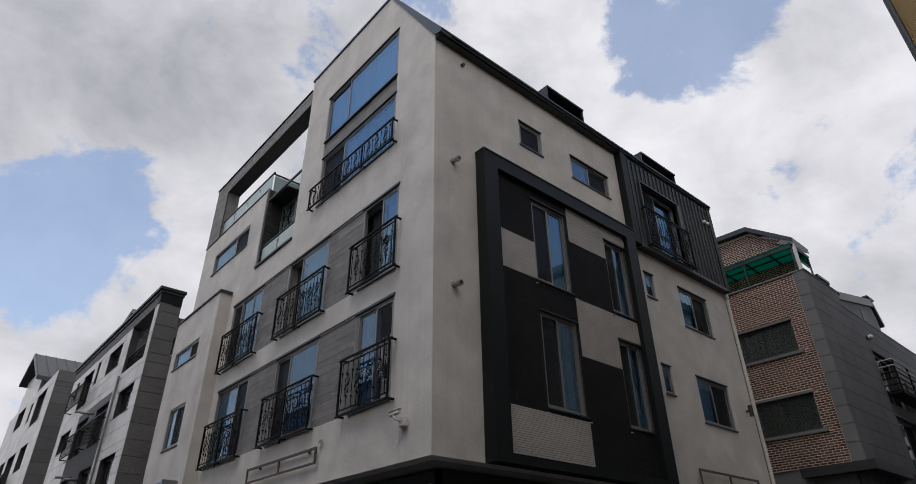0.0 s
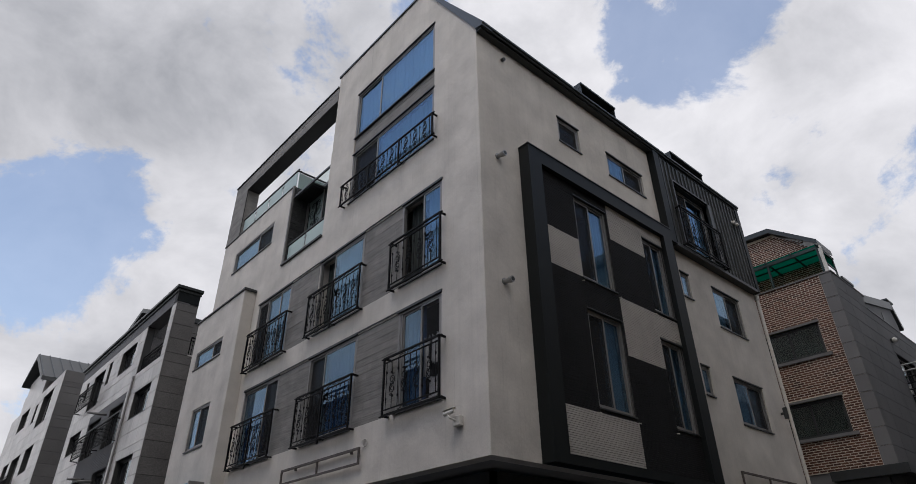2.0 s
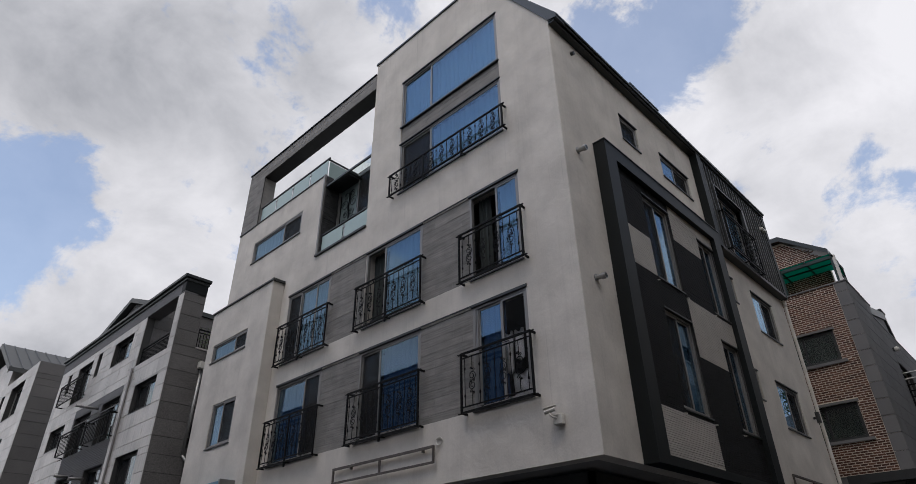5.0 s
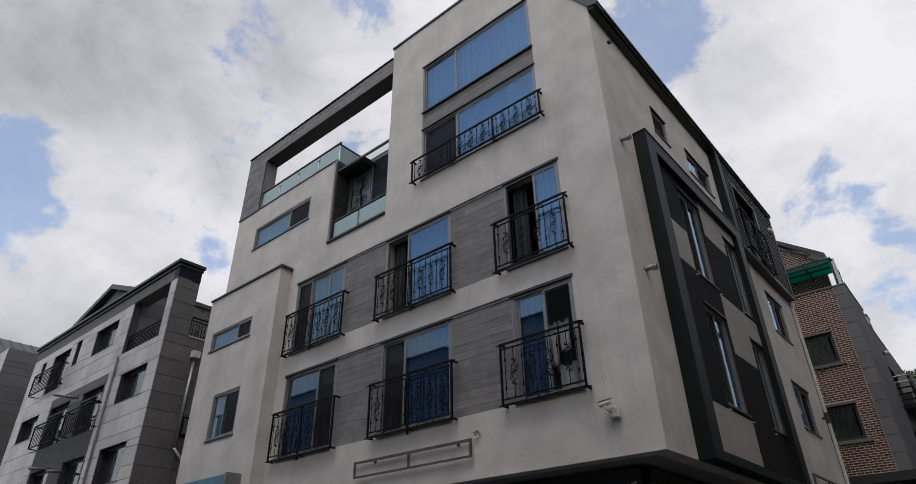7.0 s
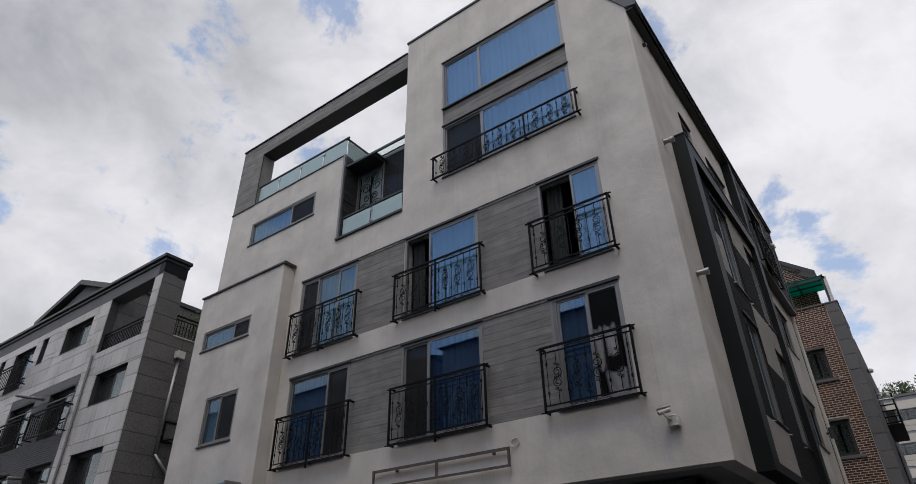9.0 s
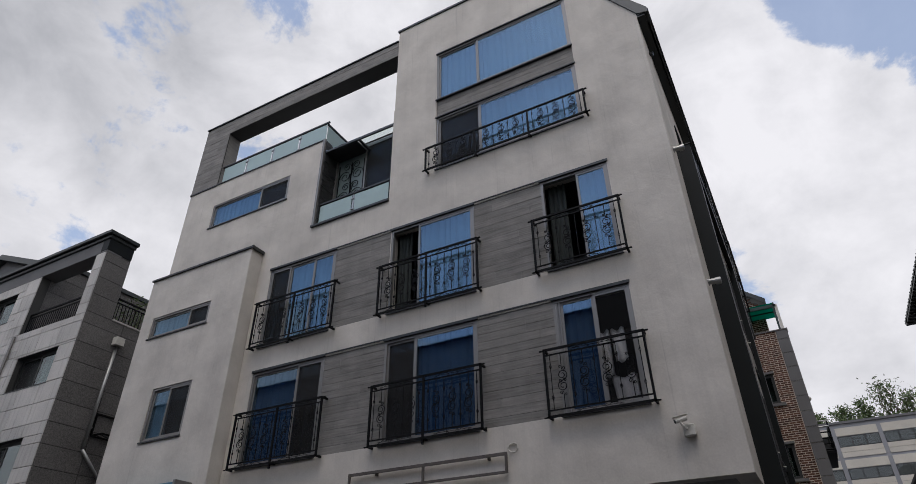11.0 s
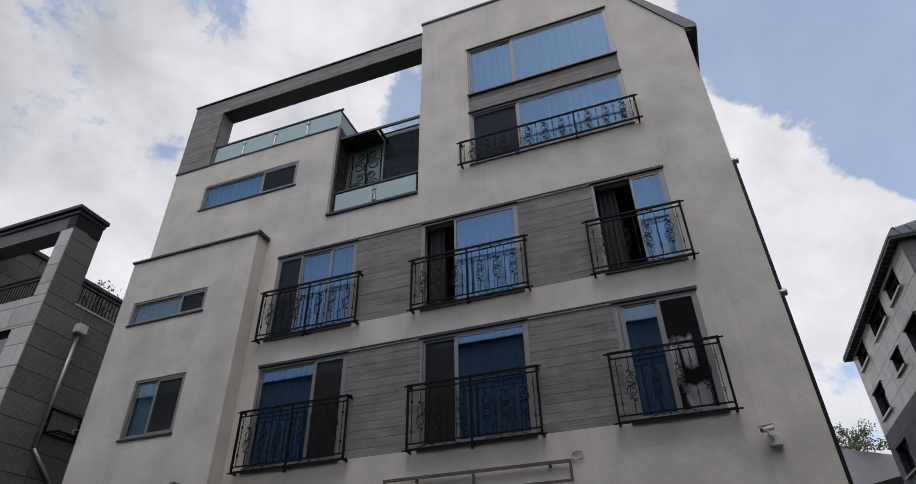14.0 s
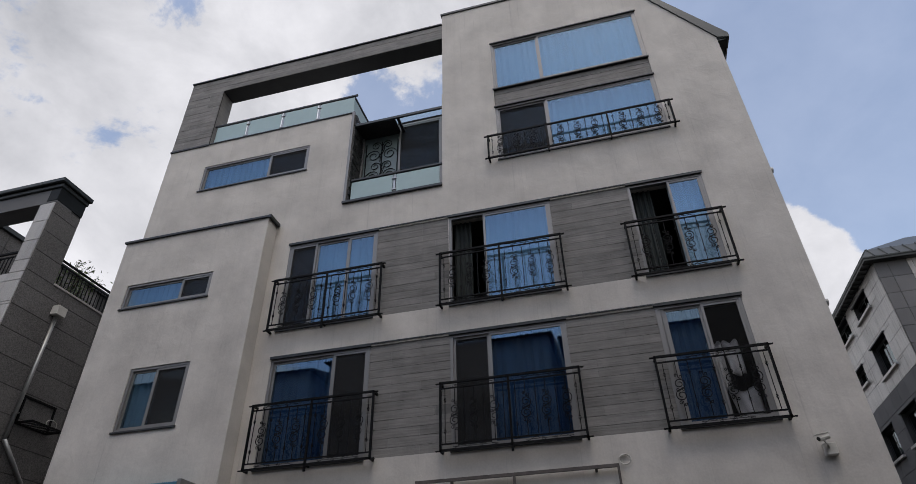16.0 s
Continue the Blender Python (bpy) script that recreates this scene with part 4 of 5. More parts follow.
def bar_railing(owner, P, u0, u1, z0, z1, d, step=0.12, name="balcony_railing", label="black steel bar railing"):
    rail = part(name, boxes(P, (u0, u1, d - 0.025, d + 0.025, z1 - 0.05, z1), (u0, u1, d - 0.02, d + 0.02, z1 - 0.17, z1 - 0.14), (u0, u1, d - 0.02, d + 0.02, z0, z0 + 0.04), (u0, u0 + 0.04, d - 0.02, d + 0.02, z0, z1), (u1 - 0.04, u1, d - 0.02, d + 0.02, z0, z1)), IRON, owner, label)
    u = u0 + step
    while u < u1 - 0.06:
        part("bar", boxes(P, (u - 0.01, u + 0.01, d - 0.01, d + 0.01, z0 + 0.04, z1 - 0.17)), IRON, rail)
        u += step
    return rail


# ---- granite apartment house further up the street ----
NX, NY = 6.12, 25.80
NW, NS = facing_west(NX), facing_south(NY)
granite = thing("apartment_building", (10, 33, 0), "light granite apartment building with dark cornice and balconies", "building")
NWIN = [(30.40, 32.55, 11.08, 12.20), (34.10, 34.65, 11.15, 12.28), (35.25, 37.20, 10.35, 12.18), (26.60, 28.70, 8.28, 9.42), (30.10, 32.05, 7.62, 9.36), (33.35, 35.45, 7.62, 9.36),
        (36.80, 39.0, 8.38, 9.40), (26.70, 28.80, 5.40, 6.68), (30.10, 32.1, 4.9, 6.66), (38.2, 38.7, 11.2, 12.2), (33.4, 35.4, 5.0, 6.66)]
LOGGIA = (26.30, 29.26, 10.36, 12.56)
part("front_wall", wall_mesh(lambda u, d, z: NW(u, d - 0.001, z), NY, 40.0, 0, 12.56, NWIN + [LOGGIA], 0.3), GROUT, granite)
SIDE_END, STEP_X = 14.0, 6.97
part("side_wall", wall_mesh(lambda u, d, z: NS(u, d - 0.001, z), NX + 0.3, SIDE_END, 0, 12.9, [(STEP_X, 15, 10.42, 14)], 0.3), GROUT, granite)
band = (29.95, 35.6, 4.5, 9.76)
fr = part("granite_facing", boxes(NW, (NY, NY + 0.02, -0.02, 0.0, 4.5, 12.46)), GRANITE, granite, "polished light granite panels with dirt streaks")
cladding(NW, fr, NY, 40.0, 4.60, 12.56, 1.05, 0.6125, GRANITE, NWIN + [LOGGIA, band])
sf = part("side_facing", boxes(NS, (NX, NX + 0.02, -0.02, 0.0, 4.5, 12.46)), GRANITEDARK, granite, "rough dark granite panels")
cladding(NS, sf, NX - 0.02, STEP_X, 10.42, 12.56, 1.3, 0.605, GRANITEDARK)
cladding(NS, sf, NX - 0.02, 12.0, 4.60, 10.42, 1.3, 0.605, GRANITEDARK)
bf = part("band_facing", boxes(NW, (29.95, 35.6, -0.001, 0.012, 9.0, 9.05)), GREYSTONE, granite)
cladding(NW, bf, 29.95, 35.6, 9.1, 9.76, 1.4, 0.33, GREYSTONE, NWIN)
bm, z = bmesh.new(), 4.6
while z < 9.08:
    for a, b, c, d in [r for r in [(29.95, 30.10, z, z + 0.05), (32.1, 33.35, z, z + 0.05), (35.45, 35.6, z, z + 0.05)]] + ([(30.10, 32.1, z, z + 0.05), (33.35, 35.45, z, z + 0.05)] if 6.7 < z < 7.55 else []):
        box(bm, NW, a, b, 0.0, 0.03, c, d)
    z += 0.075
part("ribbed_panel", bm, GREYSTONE, granite, "ribbed grey panel between the windows", kind="stuff")
for i, w in enumerate(NWIN):
    window(NW, granite, *w, ((1.0, "glass"), (1.0, "screen")) if w[1] - w[0] > 0.8 else ((1, "glass"),), depth=0.16, glass=GREENGLASS, frame_mat=DARKFRAME, curtain=i % 3 != 1, head=False)
part("frieze", boxes(NW, (NY - 0.02, 40.0, -0.5, 0.03, 12.56, 13.04)), GREYSTONE, granite, "polished grey stone frieze")
part("frieze_end", boxes(NS, (NX - 0.045, STEP_X, -0.3, 0.03, 12.62, 13.04)), BAYMETAL, granite)
part("cornice", boxes(plain, (NX - 0.17, STEP_X + 0.08, NY - 0.14, 26.4, 13.17, 13.31), (NX - 0.09, STEP_X + 0.04, NY - 0.07, 26.4, 13.04, 13.17), (NX - 0.17, NX + 0.52, 26.4, 40.1, 13.17, 13.31), (NX - 0.09, NX + 0.50, 26.4, 40.05, 13.04, 13.17), bevel=0.02), ROOFMETAL, granite, "dark metal cornice")
# loggia lining, pier and rail
part("loggia_floor", boxes(plain, (NX + 0.3, 12.0, NY + 0.3, 29.3, 10.2, 10.34)), GRANITEDARK, granite)
part("set_back_wall", boxes(plain, (NX + 0.3, 13.7, 29.33, 29.6, 10.2, 13.28)), GROUT, granite)
back = part("set_back_coping", boxes(plain, (NX + 0.9, 13.8, 29.2, 29.65, 13.28, 13.42)), ROOFMETAL, granite, "dark metal coping over the terrace wall")
cladding(facing_south(29.33), back, NX + 0.3, 11.5, 10.36, 13.28, 1.3, 0.605, GRANITEDARK)
part("loggia_beam", boxes(plain, (NX + 0.3, NX + 0.48, NY + 0.3, 29.3, 12.57, 12.7)), ROOFMETAL, granite)
bar_railing(granite, NW, 26.25, 29.28, 10.40, 11.15, -0.12)
bar_railing(granite, NS, STEP_X + 0.02, 10.5, 10.48, 11.27, -0.08)
part("terrace_coping", boxes(NS, (STEP_X, 12.0, -0.3, 0.05, 10.42, 10.475)), GRANITE, granite)
part("plain_back", boxes(plain, (13.7, 14.0, NY + 0.3, 29.3, 0, 10.4), (13.7, 14.0, 29.3, 40, 0, 12.4), (NX + 0.3, 13.7, 39.7, 40, 0, 12.4)), GRANITEDARK, granite)
# gabled roof behind the cornice
bm = bmesh.new()
g = [(29.65, 13.43), (36.0, 15.85), (40.0, 14.53), (40.0, 13.32)]
ends = [[bm.verts.new((x, y, z)) for y, z in g] for x in (7.5, 13.5)]
bm.faces.new(ends[0]), bm.faces.new(ends[1][::-1])
for k in range(4):
    bm.faces.new((ends[0][k], ends[0][(k + 1) % 4], ends[1][(k + 1) % 4], ends[1][k]))
ped = part("gable_roof", bm, GREYSTONE, granite, "low gabled roof with dark verges")
for s in (-1, 1):
    bm = bmesh.new()
    w, fall = (4.1, 0.27) if s > 0 else (6.3, 0.381)
    v = [(36.0, 15.85), (36.0 + s * w, 15.85 - fall * w), (36.0 + s * w, 16.1 - fall * w), (36.0, 16.1)]
    e = [[bm.verts.new((x, y, z)) for y, z in v] for x in (7.2, 13.6)]
    bm.faces.new(e[0]), bm.faces.new(e[1][::-1])
    for k in range(4):
        bm.faces.new((e[0][k], e[0][(k + 1) % 4], e[1][(k + 1) % 4], e[1][k]))
    part("roof_verge", bm, ROOFMETAL, ped)
for u0, u1, z0, z1 in ((29.85, 32.45, 7.66, 8.62), (33.15, 35.75, 7.66, 8.62), (35.0, 38.2, 10.40, 11.40)):
    bar_railing(granite, NW, u0, u1, z0, z1, 0.32, 0.19, label="black steel window railing")
    for u in (u0, u1 - 0.03):
        part("side_rail", boxes(NW, (u, u + 0.03, 0.0, 0.30, z1 - 0.05, z1), (u, u + 0.03, 0.0, 0.30, z0, z0 + 0.04)), IRON, granite)
for u, z in ((33.9, 9.62), (32.5, 9.28), (34.0, 6.68), (31.9, 6.32)):
    flue = thing("vent_pipe", (NX, u, z), "grey corrugated flue pipe on granite front", "vent pipe", "flue pipes")
    bm = bmesh.new()
    rod(bm, NW(u, 0.02, z), NW(u - 0.02, 0.56, z - 0.03), 0.05, 12)
    part("pipe", bm, FRAME, flue, smooth=True)
    for k in range(5):
        bm = bmesh.new()
        rod(bm, NW(u - 0.004 * k, 0.14 + 0.1 * k, z - 0.007 - 0.005 * k), NW(u - 0.004 * k, 0.17 + 0.1 * k, z - 0.008 - 0.005 * k), 0.06, 12)
        part("rib", bm, FRAME, flue)
bm = bmesh.new()
rod(bm, NW(29.4, 0.06, 4.0), NW(29.4, 0.06, 10.3), 0.045, 8)
part("rain_pipe", bm, FRAME, granite)
pipe = thing("downpipe", (7.5, NY, 6.0), "shiny steel downpipe with a box hopper on granite", "downpipe")
bm = bmesh.new()
rod(bm, NS(7.26, 0.09, 6.47), NS(7.33, 0.09, 9.68), 0.05, 12)
rod(bm, NS(7.26, 0.09, 6.47), NS(8.1, 0.09, 5.66), 0.05, 12)
part("pipe", bm, STEEL, pipe, smooth=True)
part("hopper", boxes(NS, (7.18, 7.47, 0.02, 0.24, 9.66, 9.92), bevel=0.01), WHITEPLASTIC, pipe)
for z in (7.1, 8.9):
    part("pipe_clip", boxes(NS, (7.23 + 0.02 * (z - 7.1), 7.37 + 0.02 * (z - 7.1), 0.0, 0.10, z, z + 0.03)), STEEL, pipe)
rack = thing("wall_rack", (7.9, NY, 6.9), "black steel equipment rack with loose white cable", "rack")
for row in ((7.40, 8.35, 0.02, 0.06, 7.52, 7.57), (7.40, 7.44, 0.02, 0.06, 6.9, 7.52), (8.31, 8.35, 0.02, 0.06, 6.9, 7.52), (7.40, 8.35, 0.02, 0.06, 6.88, 6.92), (7.40, 8.35, 0.50, 0.54, 6.88, 6.92), (7.40, 7.44, 0.06, 0.50, 6.88, 6.92), (8.31, 8.35, 0.06, 0.50, 6.88, 6.92)):
    part("rack_bar", boxes(NS, row), IRON, rack)
for k in range(9):
    part("rack_slat", boxes(NS, (7.46 + k * 0.096, 7.48 + k * 0.096, 0.06, 0.50, 6.89, 6.91)), IRON, rack)
bm = bmesh.new()
for k in range(14):
    a, b = k * 0.45, (k + 1) * 0.45
    rod(bm, NS(8.15 + 0.16 * math.cos(a), 0.3, 7.06 + 0.1 * math.sin(a)), NS(8.15 + 0.16 * math.cos(b), 0.3, 7.06 + 0.1 * math.sin(b)), 0.009, 4)
part("cable", bm, WHITEPLASTIC, rack)


def shrub(at, size, label, leaves, seed, spread=0.6, name="shrub", leaf=0.05):
    """Bent stems with many small leaves."""
    rng = random.Random(seed)
    plant = thing(name, at, label, "plant")
    bm, lf = bmesh.new(), bmesh.new()
    base = Vector(at)
    tips = []
    for s in range(9):
        p, way = base.copy(), Vector((rng.uniform(-1, 1) * spread, rng.uniform(-1, 1) * spread, 1)).normalized()
        for k in range(5):
            q = p + way * size / 5
            rod(bm, p, q, 0.018 * size * (1 - k * 0.17), 5)
            if k > 0:
                tips += [(q, 0.17 * size)] * (1 + k)
            p, way = q, (way + Vector((rng.uniform(-1, 1), rng.uniform(-1, 1), rng.uniform(-0.3, 0.4))) * 0.45).normalized()
    for k in range(leaves):
        c, r = rng.choice(tips)
        c = c + Vector([rng.gauss(0, r * 0.6) for _ in range(3)])
        a, b = Vector([rng.uniform(-1, 1) for _ in range(3)]).normalized(), Vector([rng.uniform(-1, 1) for _ in range(3)]).normalized()
        L = leaf * rng.uniform(0.7, 1.5)
        lf.faces.new([lf.verts.new(c + v) for v in (a * L, b * L * 0.45, -a * L, -b * L * 0.45)])
    part("stem", bm, BARK, plant)
    part("foliage", lf, LEAF, plant, kind="stuff")
    return plant


shrub((7.95, NY + 0.55, 10.4), 1.15, "leafy green shrub growing behind the terrace railing", 950, 5, spread=0.9, leaf=0.04)

# ---- next house with a gabled metal roof ----
far_house = thing("apartment_building", (10, 52, 0), "grey stone apartment building with gabled metal roof", "building")
N2 = facing_west(5.85)
N2S = facing_south(45.0)
W2 = [(47.2, 50.2, 11.9, 14.0), (51.5, 52.3, 12.6, 13.9), (54.7, 57.7, 12.9, 14.3), (48.0, 50.5, 9.0, 10.6), (52.0, 55.0, 8.2, 10.6), (56, 58, 8.8, 10.6)]
part("front_wall", wall_mesh(lambda u, d, z: N2(u, d - 0.001, z), 45.0, 62, 0, 14.6, W2, 0.4), GROUT, far_house)
f2 = part("stone_facing", boxes(N2, (45.0, 45.02, -0.02, 0, 5, 14.6)), GRANITEDARK, far_house)
cladding(N2, f2, 45.0, 62, 6.2, 14.6, 1.6, 0.7, GRANITE, W2)
part("side_wall", wall_mesh(N2S, 6.25, 13.0, 0, 14.6, [(7.4, 9.0, 11.6, 13.6)], 0.4), GROUT, far_house)
f3 = part("side_facing", boxes(N2S, (5.85, 5.87, -0.02, 0, 5, 14.6)), GRANITEDARK, far_house)
cladding(N2S, f3, 5.85, 13, 6.2, 14.6, 1.6, 0.7, GRANITEDARK, [(7.4, 9.0, 11.6, 13.6)])
for w in W2:
    window(N2, far_house, *w, ((1, "glass"), (1, "screen")), depth=0.3, glass=GREENGLASS, curtain=False, head=False)
window(N2S, far_house, 7.4, 9.0, 11.6, 13.6, ((1, "glass"), (1, "glass")), depth=0.3, glass=GREENGLASS, curtain=False, head=False)
bar_railing(far_house, N2, 51.8, 55.2, 8.2, 9.2, 0.35)
part("inner_block", boxes(plain, (8.5, 13, 47, 62, 0, 14.5)), GRANITEDARK, far_house)
bm = bmesh.new()
g = [(51.8, 15.9), (57.6, 19.1), (61.0, 17.5), (61.0, 17.2), (57.6, 18.7), (51.8, 15.6)]
ends = [[bm.verts.new((x, y, z)) for y, z in g] for x in (5.5, 13.5)]
bm.faces.new([ends[0][i] for i in (0, 1, 4, 5)]), bm.faces.new([ends[0][i] for i in (1, 2, 3, 4)])
bm.faces.new([ends[1][i] for i in (0, 1, 4, 5)]), bm.faces.new([ends[1][i] for i in (1, 2, 3, 4)])
for k in range(6):
    bm.faces.new((ends[0][k], ends[0][(k + 1) % 6], ends[1][(k + 1) % 6], ends[1][k]))
r2 = part("gable_roof", bm, SEAM, far_house, "grey standing-seam gable roof")
part("attic_wall", boxes(plain, (6.0, 12.8, 53.0, 60.6, 14.6, 16.3), (6.0, 12.8, 55.0, 60.0, 16.3, 17.3)), GRANITE, far_house)
for k in range(12):
    x = 5.6 + k * 0.7
    bm = bmesh.new()
    rod(bm, (x, 51.8, 15.93), (x, 57.6, 19.13), 0.04, 4)
    part("roof_seam", bm, SEAM, r2)

# ---- brick house across the side alley ----
BX, BY, BZ = 23.72, 6.85, 12.42
BW, BS = facing_west(BX), facing_south(BY)
brick_house = thing("brick_building", (30, 12, 0), "red-brown brick house with grey stone corner and side", "building")
BWIN = [(7.82, 10.35, 9.47, 10.68), (7.82, 10.35, 6.63, 7.90)]
part("front_wall", wall_mesh(BW, BY + 0.02, 20.0, 5.44, BZ, BWIN, 0.35), MORTAR, brick_house, "pale mortar between the bricks")
QUOIN = 7.27
q = part("quoin_facing", boxes(BW, (BY, BY + 0.02, -0.02, 0.001, 5.44, BZ)), GREYSTONE, brick_house)
cladding(BW, q, BY - 0.025, QUOIN, 5.44, BZ, 0.45, 0.60, GREYSTONE, thick=0.03)
SWIN = [(28.9, 31.4, 8.2, 10.4), (28.9, 31.4, 5.6, 7.7)]
part("side_wall", wall_mesh(lambda u, d, z: BS(u, d - 0.001, z), BX, 38.0, 0, BZ - 0.6, SWIN, 0.35), GROUT, brick_house)
part("side_wall_upper", wall_mesh(lambda u, d, z: BS(u, d - 0.001, z), BX, 27.0, BZ - 0.6, BZ, [], 0.35), GROUT, brick_house)
sp = part("side_facing", boxes(BS, (BX, BX + 0.02, -0.02, 0.0, 5.44, BZ)), GREYSTONE, brick_house, "grey stone panels")
cladding(BS, sp, BX - 0.03, 38.0, 5.44, BZ - 0.6, 1.25, 0.60, GREYSTONE, SWIN, thick=0.03)
cladding(BS, sp, BX - 0.03, 27.0, BZ - 0.6, BZ, 1.25, 0.60, GREYSTONE, thick=0.03)
part("side_coping", boxes(BS, (27.0, 38.0, -0.35, 0.05, BZ - 0.60, BZ - 0.55)), DARKFRAME, brick_house)
part("coping", boxes(BW, (BY - 0.06, 20.0, -0.4, 0.05, BZ, BZ + 0.06), bevel=0.008), GREYSTONE, brick_house)
part("coping", boxes(BS, (BX + 0.4, 27.2, -0.4, 0.05, BZ, BZ + 0.06)), GREYSTONE, brick_house)
for w in BWIN:
    win = window(BW, brick_house, *w, ((1.35, "glass"), (1.0, "glass"), (0.6, "glass")), depth=0.10, glass=GREENGLASS, frame_mat=DARKFRAME, curtain=CURTAINGREEN, head=False, sill=False, bar=0.07)
    part("stone_sill", boxes(BW, (w[0] - 0.17, w[1] + 0.1, -0.08, 0.07, w[2] - 0.11, w[2])), GREYSTONE, win)
    part("stone_lintel", boxes(BW, (w[0] - 0.05, w[1] + 0.1, -0.08, 0.05, w[3], w[3] + 0.09)), GREYSTONE, win)
for w in SWIN:
    window(BS, brick_house, *w, ((1, "glass"), (1, "screen")), depth=0.15, glass=GREENGLASS, curtain=False, head=False)
part("door_canopy", boxes(plain, (BX - 0.35, 27.0, BY - 0.35, 8.85, 5.10, 5.40)), DARKFRAME, brick_house, "dark canopy over the entrance")
part("ground_floor", boxes(plain, (BX + 0.05, 37.9, BY + 0.4, 20, 0, 5.44)), GREYSTONE, brick_house)
# attic storey set back, with a dark hipped verge
AX = 25.3
part("attic_wall", boxes(facing_west(AX), (7.45, 14.0, -0.3, 0, BZ, 14.15)), MORTAR, brick_house)
bm = bmesh.new()
g = [(7.25, 14.55), (8.95, 15.85), (11.5, 15.95), (14.5, 14.2)]
low = [(y, z - 0.22) for y, z in g][::-1]
ends = [[bm.verts.new((x, y, z)) for y, z in g + low] for x in (AX - 0.3, 26.6)]
for k in range(8):
    bm.faces.new((ends[0][k], ends[0][(k + 1) % 8], ends[1][(k + 1) % 8], ends[1][k]))
for e in ends:
    for k in range(3):
        bm.faces.new((e[k], e[k + 1], e[6 - k], e[7 - k]))
part("roof", bm, ROOFMETAL, brick_house, "dark metal roof with a folded verge")
bm = bmesh.new()
v = [(7.45, 14.13), (9.0, 15.7), (11.5, 15.8), (14, 14.13)]
e = [[bm.verts.new((x, y, z)) for y, z in v] for x in (AX, AX + 0.3)]
bm.faces.new(e[0]), bm.faces.new(e[1][::-1])
for k in range(4):
    bm.faces.new((e[0][k], e[0][(k + 1) % 4], e[1][(k + 1) % 4], e[1][k]))
part("attic_gable", bm, MORTAR, brick_house)
def prism(pts, y0, y1):
    """A solid with this outline in x and z, from y0 to y1."""
    bm = bmesh.new()
    e = [[bm.verts.new((x, y, z)) for x, z in pts] for y in (y0, y1)]
    bm.faces.new(e[0]), bm.faces.new(e[1][::-1])
    for k in range(len(pts)):
        j = (k + 1) % len(pts)
        bm.faces.new((e[0][k], e[0][j], e[1][j], e[1][k]))
    return bm


part("side_gable", prism([(28.8, BZ - 0.54), (28.8, 13.0), (33.3, 13.95), (33.7, 13.1), (33.7, BZ - 0.54)], BY + 0.45, BY + 0.75), GREYSTONE, brick_house, "pale grey rendered gable")
part("slit_window", boxes(BS, (31.4, 31.9, -0.449, -0.43, 12.45, 13.1)), DARKFRAME, brick_house)
part("gable_verge", prism([(28.6, 12.78), (33.6, 13.84), (33.6, 14.24), (28.6, 13.15)], BY + 0.38, BY + 3.0), ROOFMETAL, brick_house, "dark metal verge with a wide overhang")
part("gable_verge", prism([(33.6, 14.02), (34.3, 12.95), (34.45, 13.1), (33.75, 14.24)], BY + 0.38, BY + 3.0), ROOFMETAL, brick_house)
part("ridge_cap", boxes(BS, (33.2, 34.1, -1.5, -0.36, 14.245, 14.36), bevel=0.02), ROOFMETAL, brick_house)
dormer = part("dormer", boxes(plain, (25.75, 26.95, BY + 0.12, BY + 1.9, BZ + 0.45, BZ + 0.56), (25.75, 25.85, BY + 0.15, BY + 1.9, BZ + 0.07, BZ + 0.45), (26.85, 26.95, BY + 0.15, BY + 1.9, BZ + 0.07, BZ + 0.45), (26.3, 26.36, BY + 0.15, BY + 0.25, BZ + 0.07, BZ + 0.45)), ROOFMETAL, brick_house, "dark framed roof dormer")
part("pane", boxes(plain, (25.86, 26.84, BY + 0.26, BY + 0.27, BZ + 0.07, BZ + 0.44)), GREENGLASS, dormer)
rk = part("balcony_rack", boxes(BS, (28.9, 32.6, 0.03, 0.60, 8.50, 8.55)), IRON, brick_house, "steel balcony rack with outdoor units")
for k in range(6):
    bm = bmesh.new()
    z = 8.62 + 0.25 * k
    rod(bm, BS(28.9, 0.58, z), BS(32.6, 0.58, z), 0.03, 8)
    rod(bm, BS(28.9, 0.03, z), BS(28.9, 0.58, z), 0.03, 8)
    part("rack_hoop", bm, STEEL if k > 3 else IRON, rk)
for x in (28.95, 30.75, 32.55):
    part("rack_post", boxes(BS, (x - 0.03, x + 0.03, 0.54, 0.60, 8.55, 9.88)), IRON, rk)
for x in (29.2, 30.3, 31.4):
    part("outdoor_unit", boxes(BS, (x, x + 0.85, 0.1, 0.45, 8.56, 9.2), bevel=0.03), DARKFRAME, rk)
lamp = thing("bulkhead_lamp", (28.8, BY, 10.9), "small round white lamp on grey stone wall", "wall lamp")
bm = bmesh.new()
bmesh.ops.create_uvsphere(bm, u_segments=12, v_segments=8, radius=0.11, matrix=Matrix.Translation((28.8, BY - 0.17, 10.9)))
part("globe", bm, WHITEPLASTIC, lamp, smooth=True)
part("base", boxes(BS, (28.72, 28.88, 0.03, 0.10, 10.83, 10.97)), DARKFRAME, lamp)
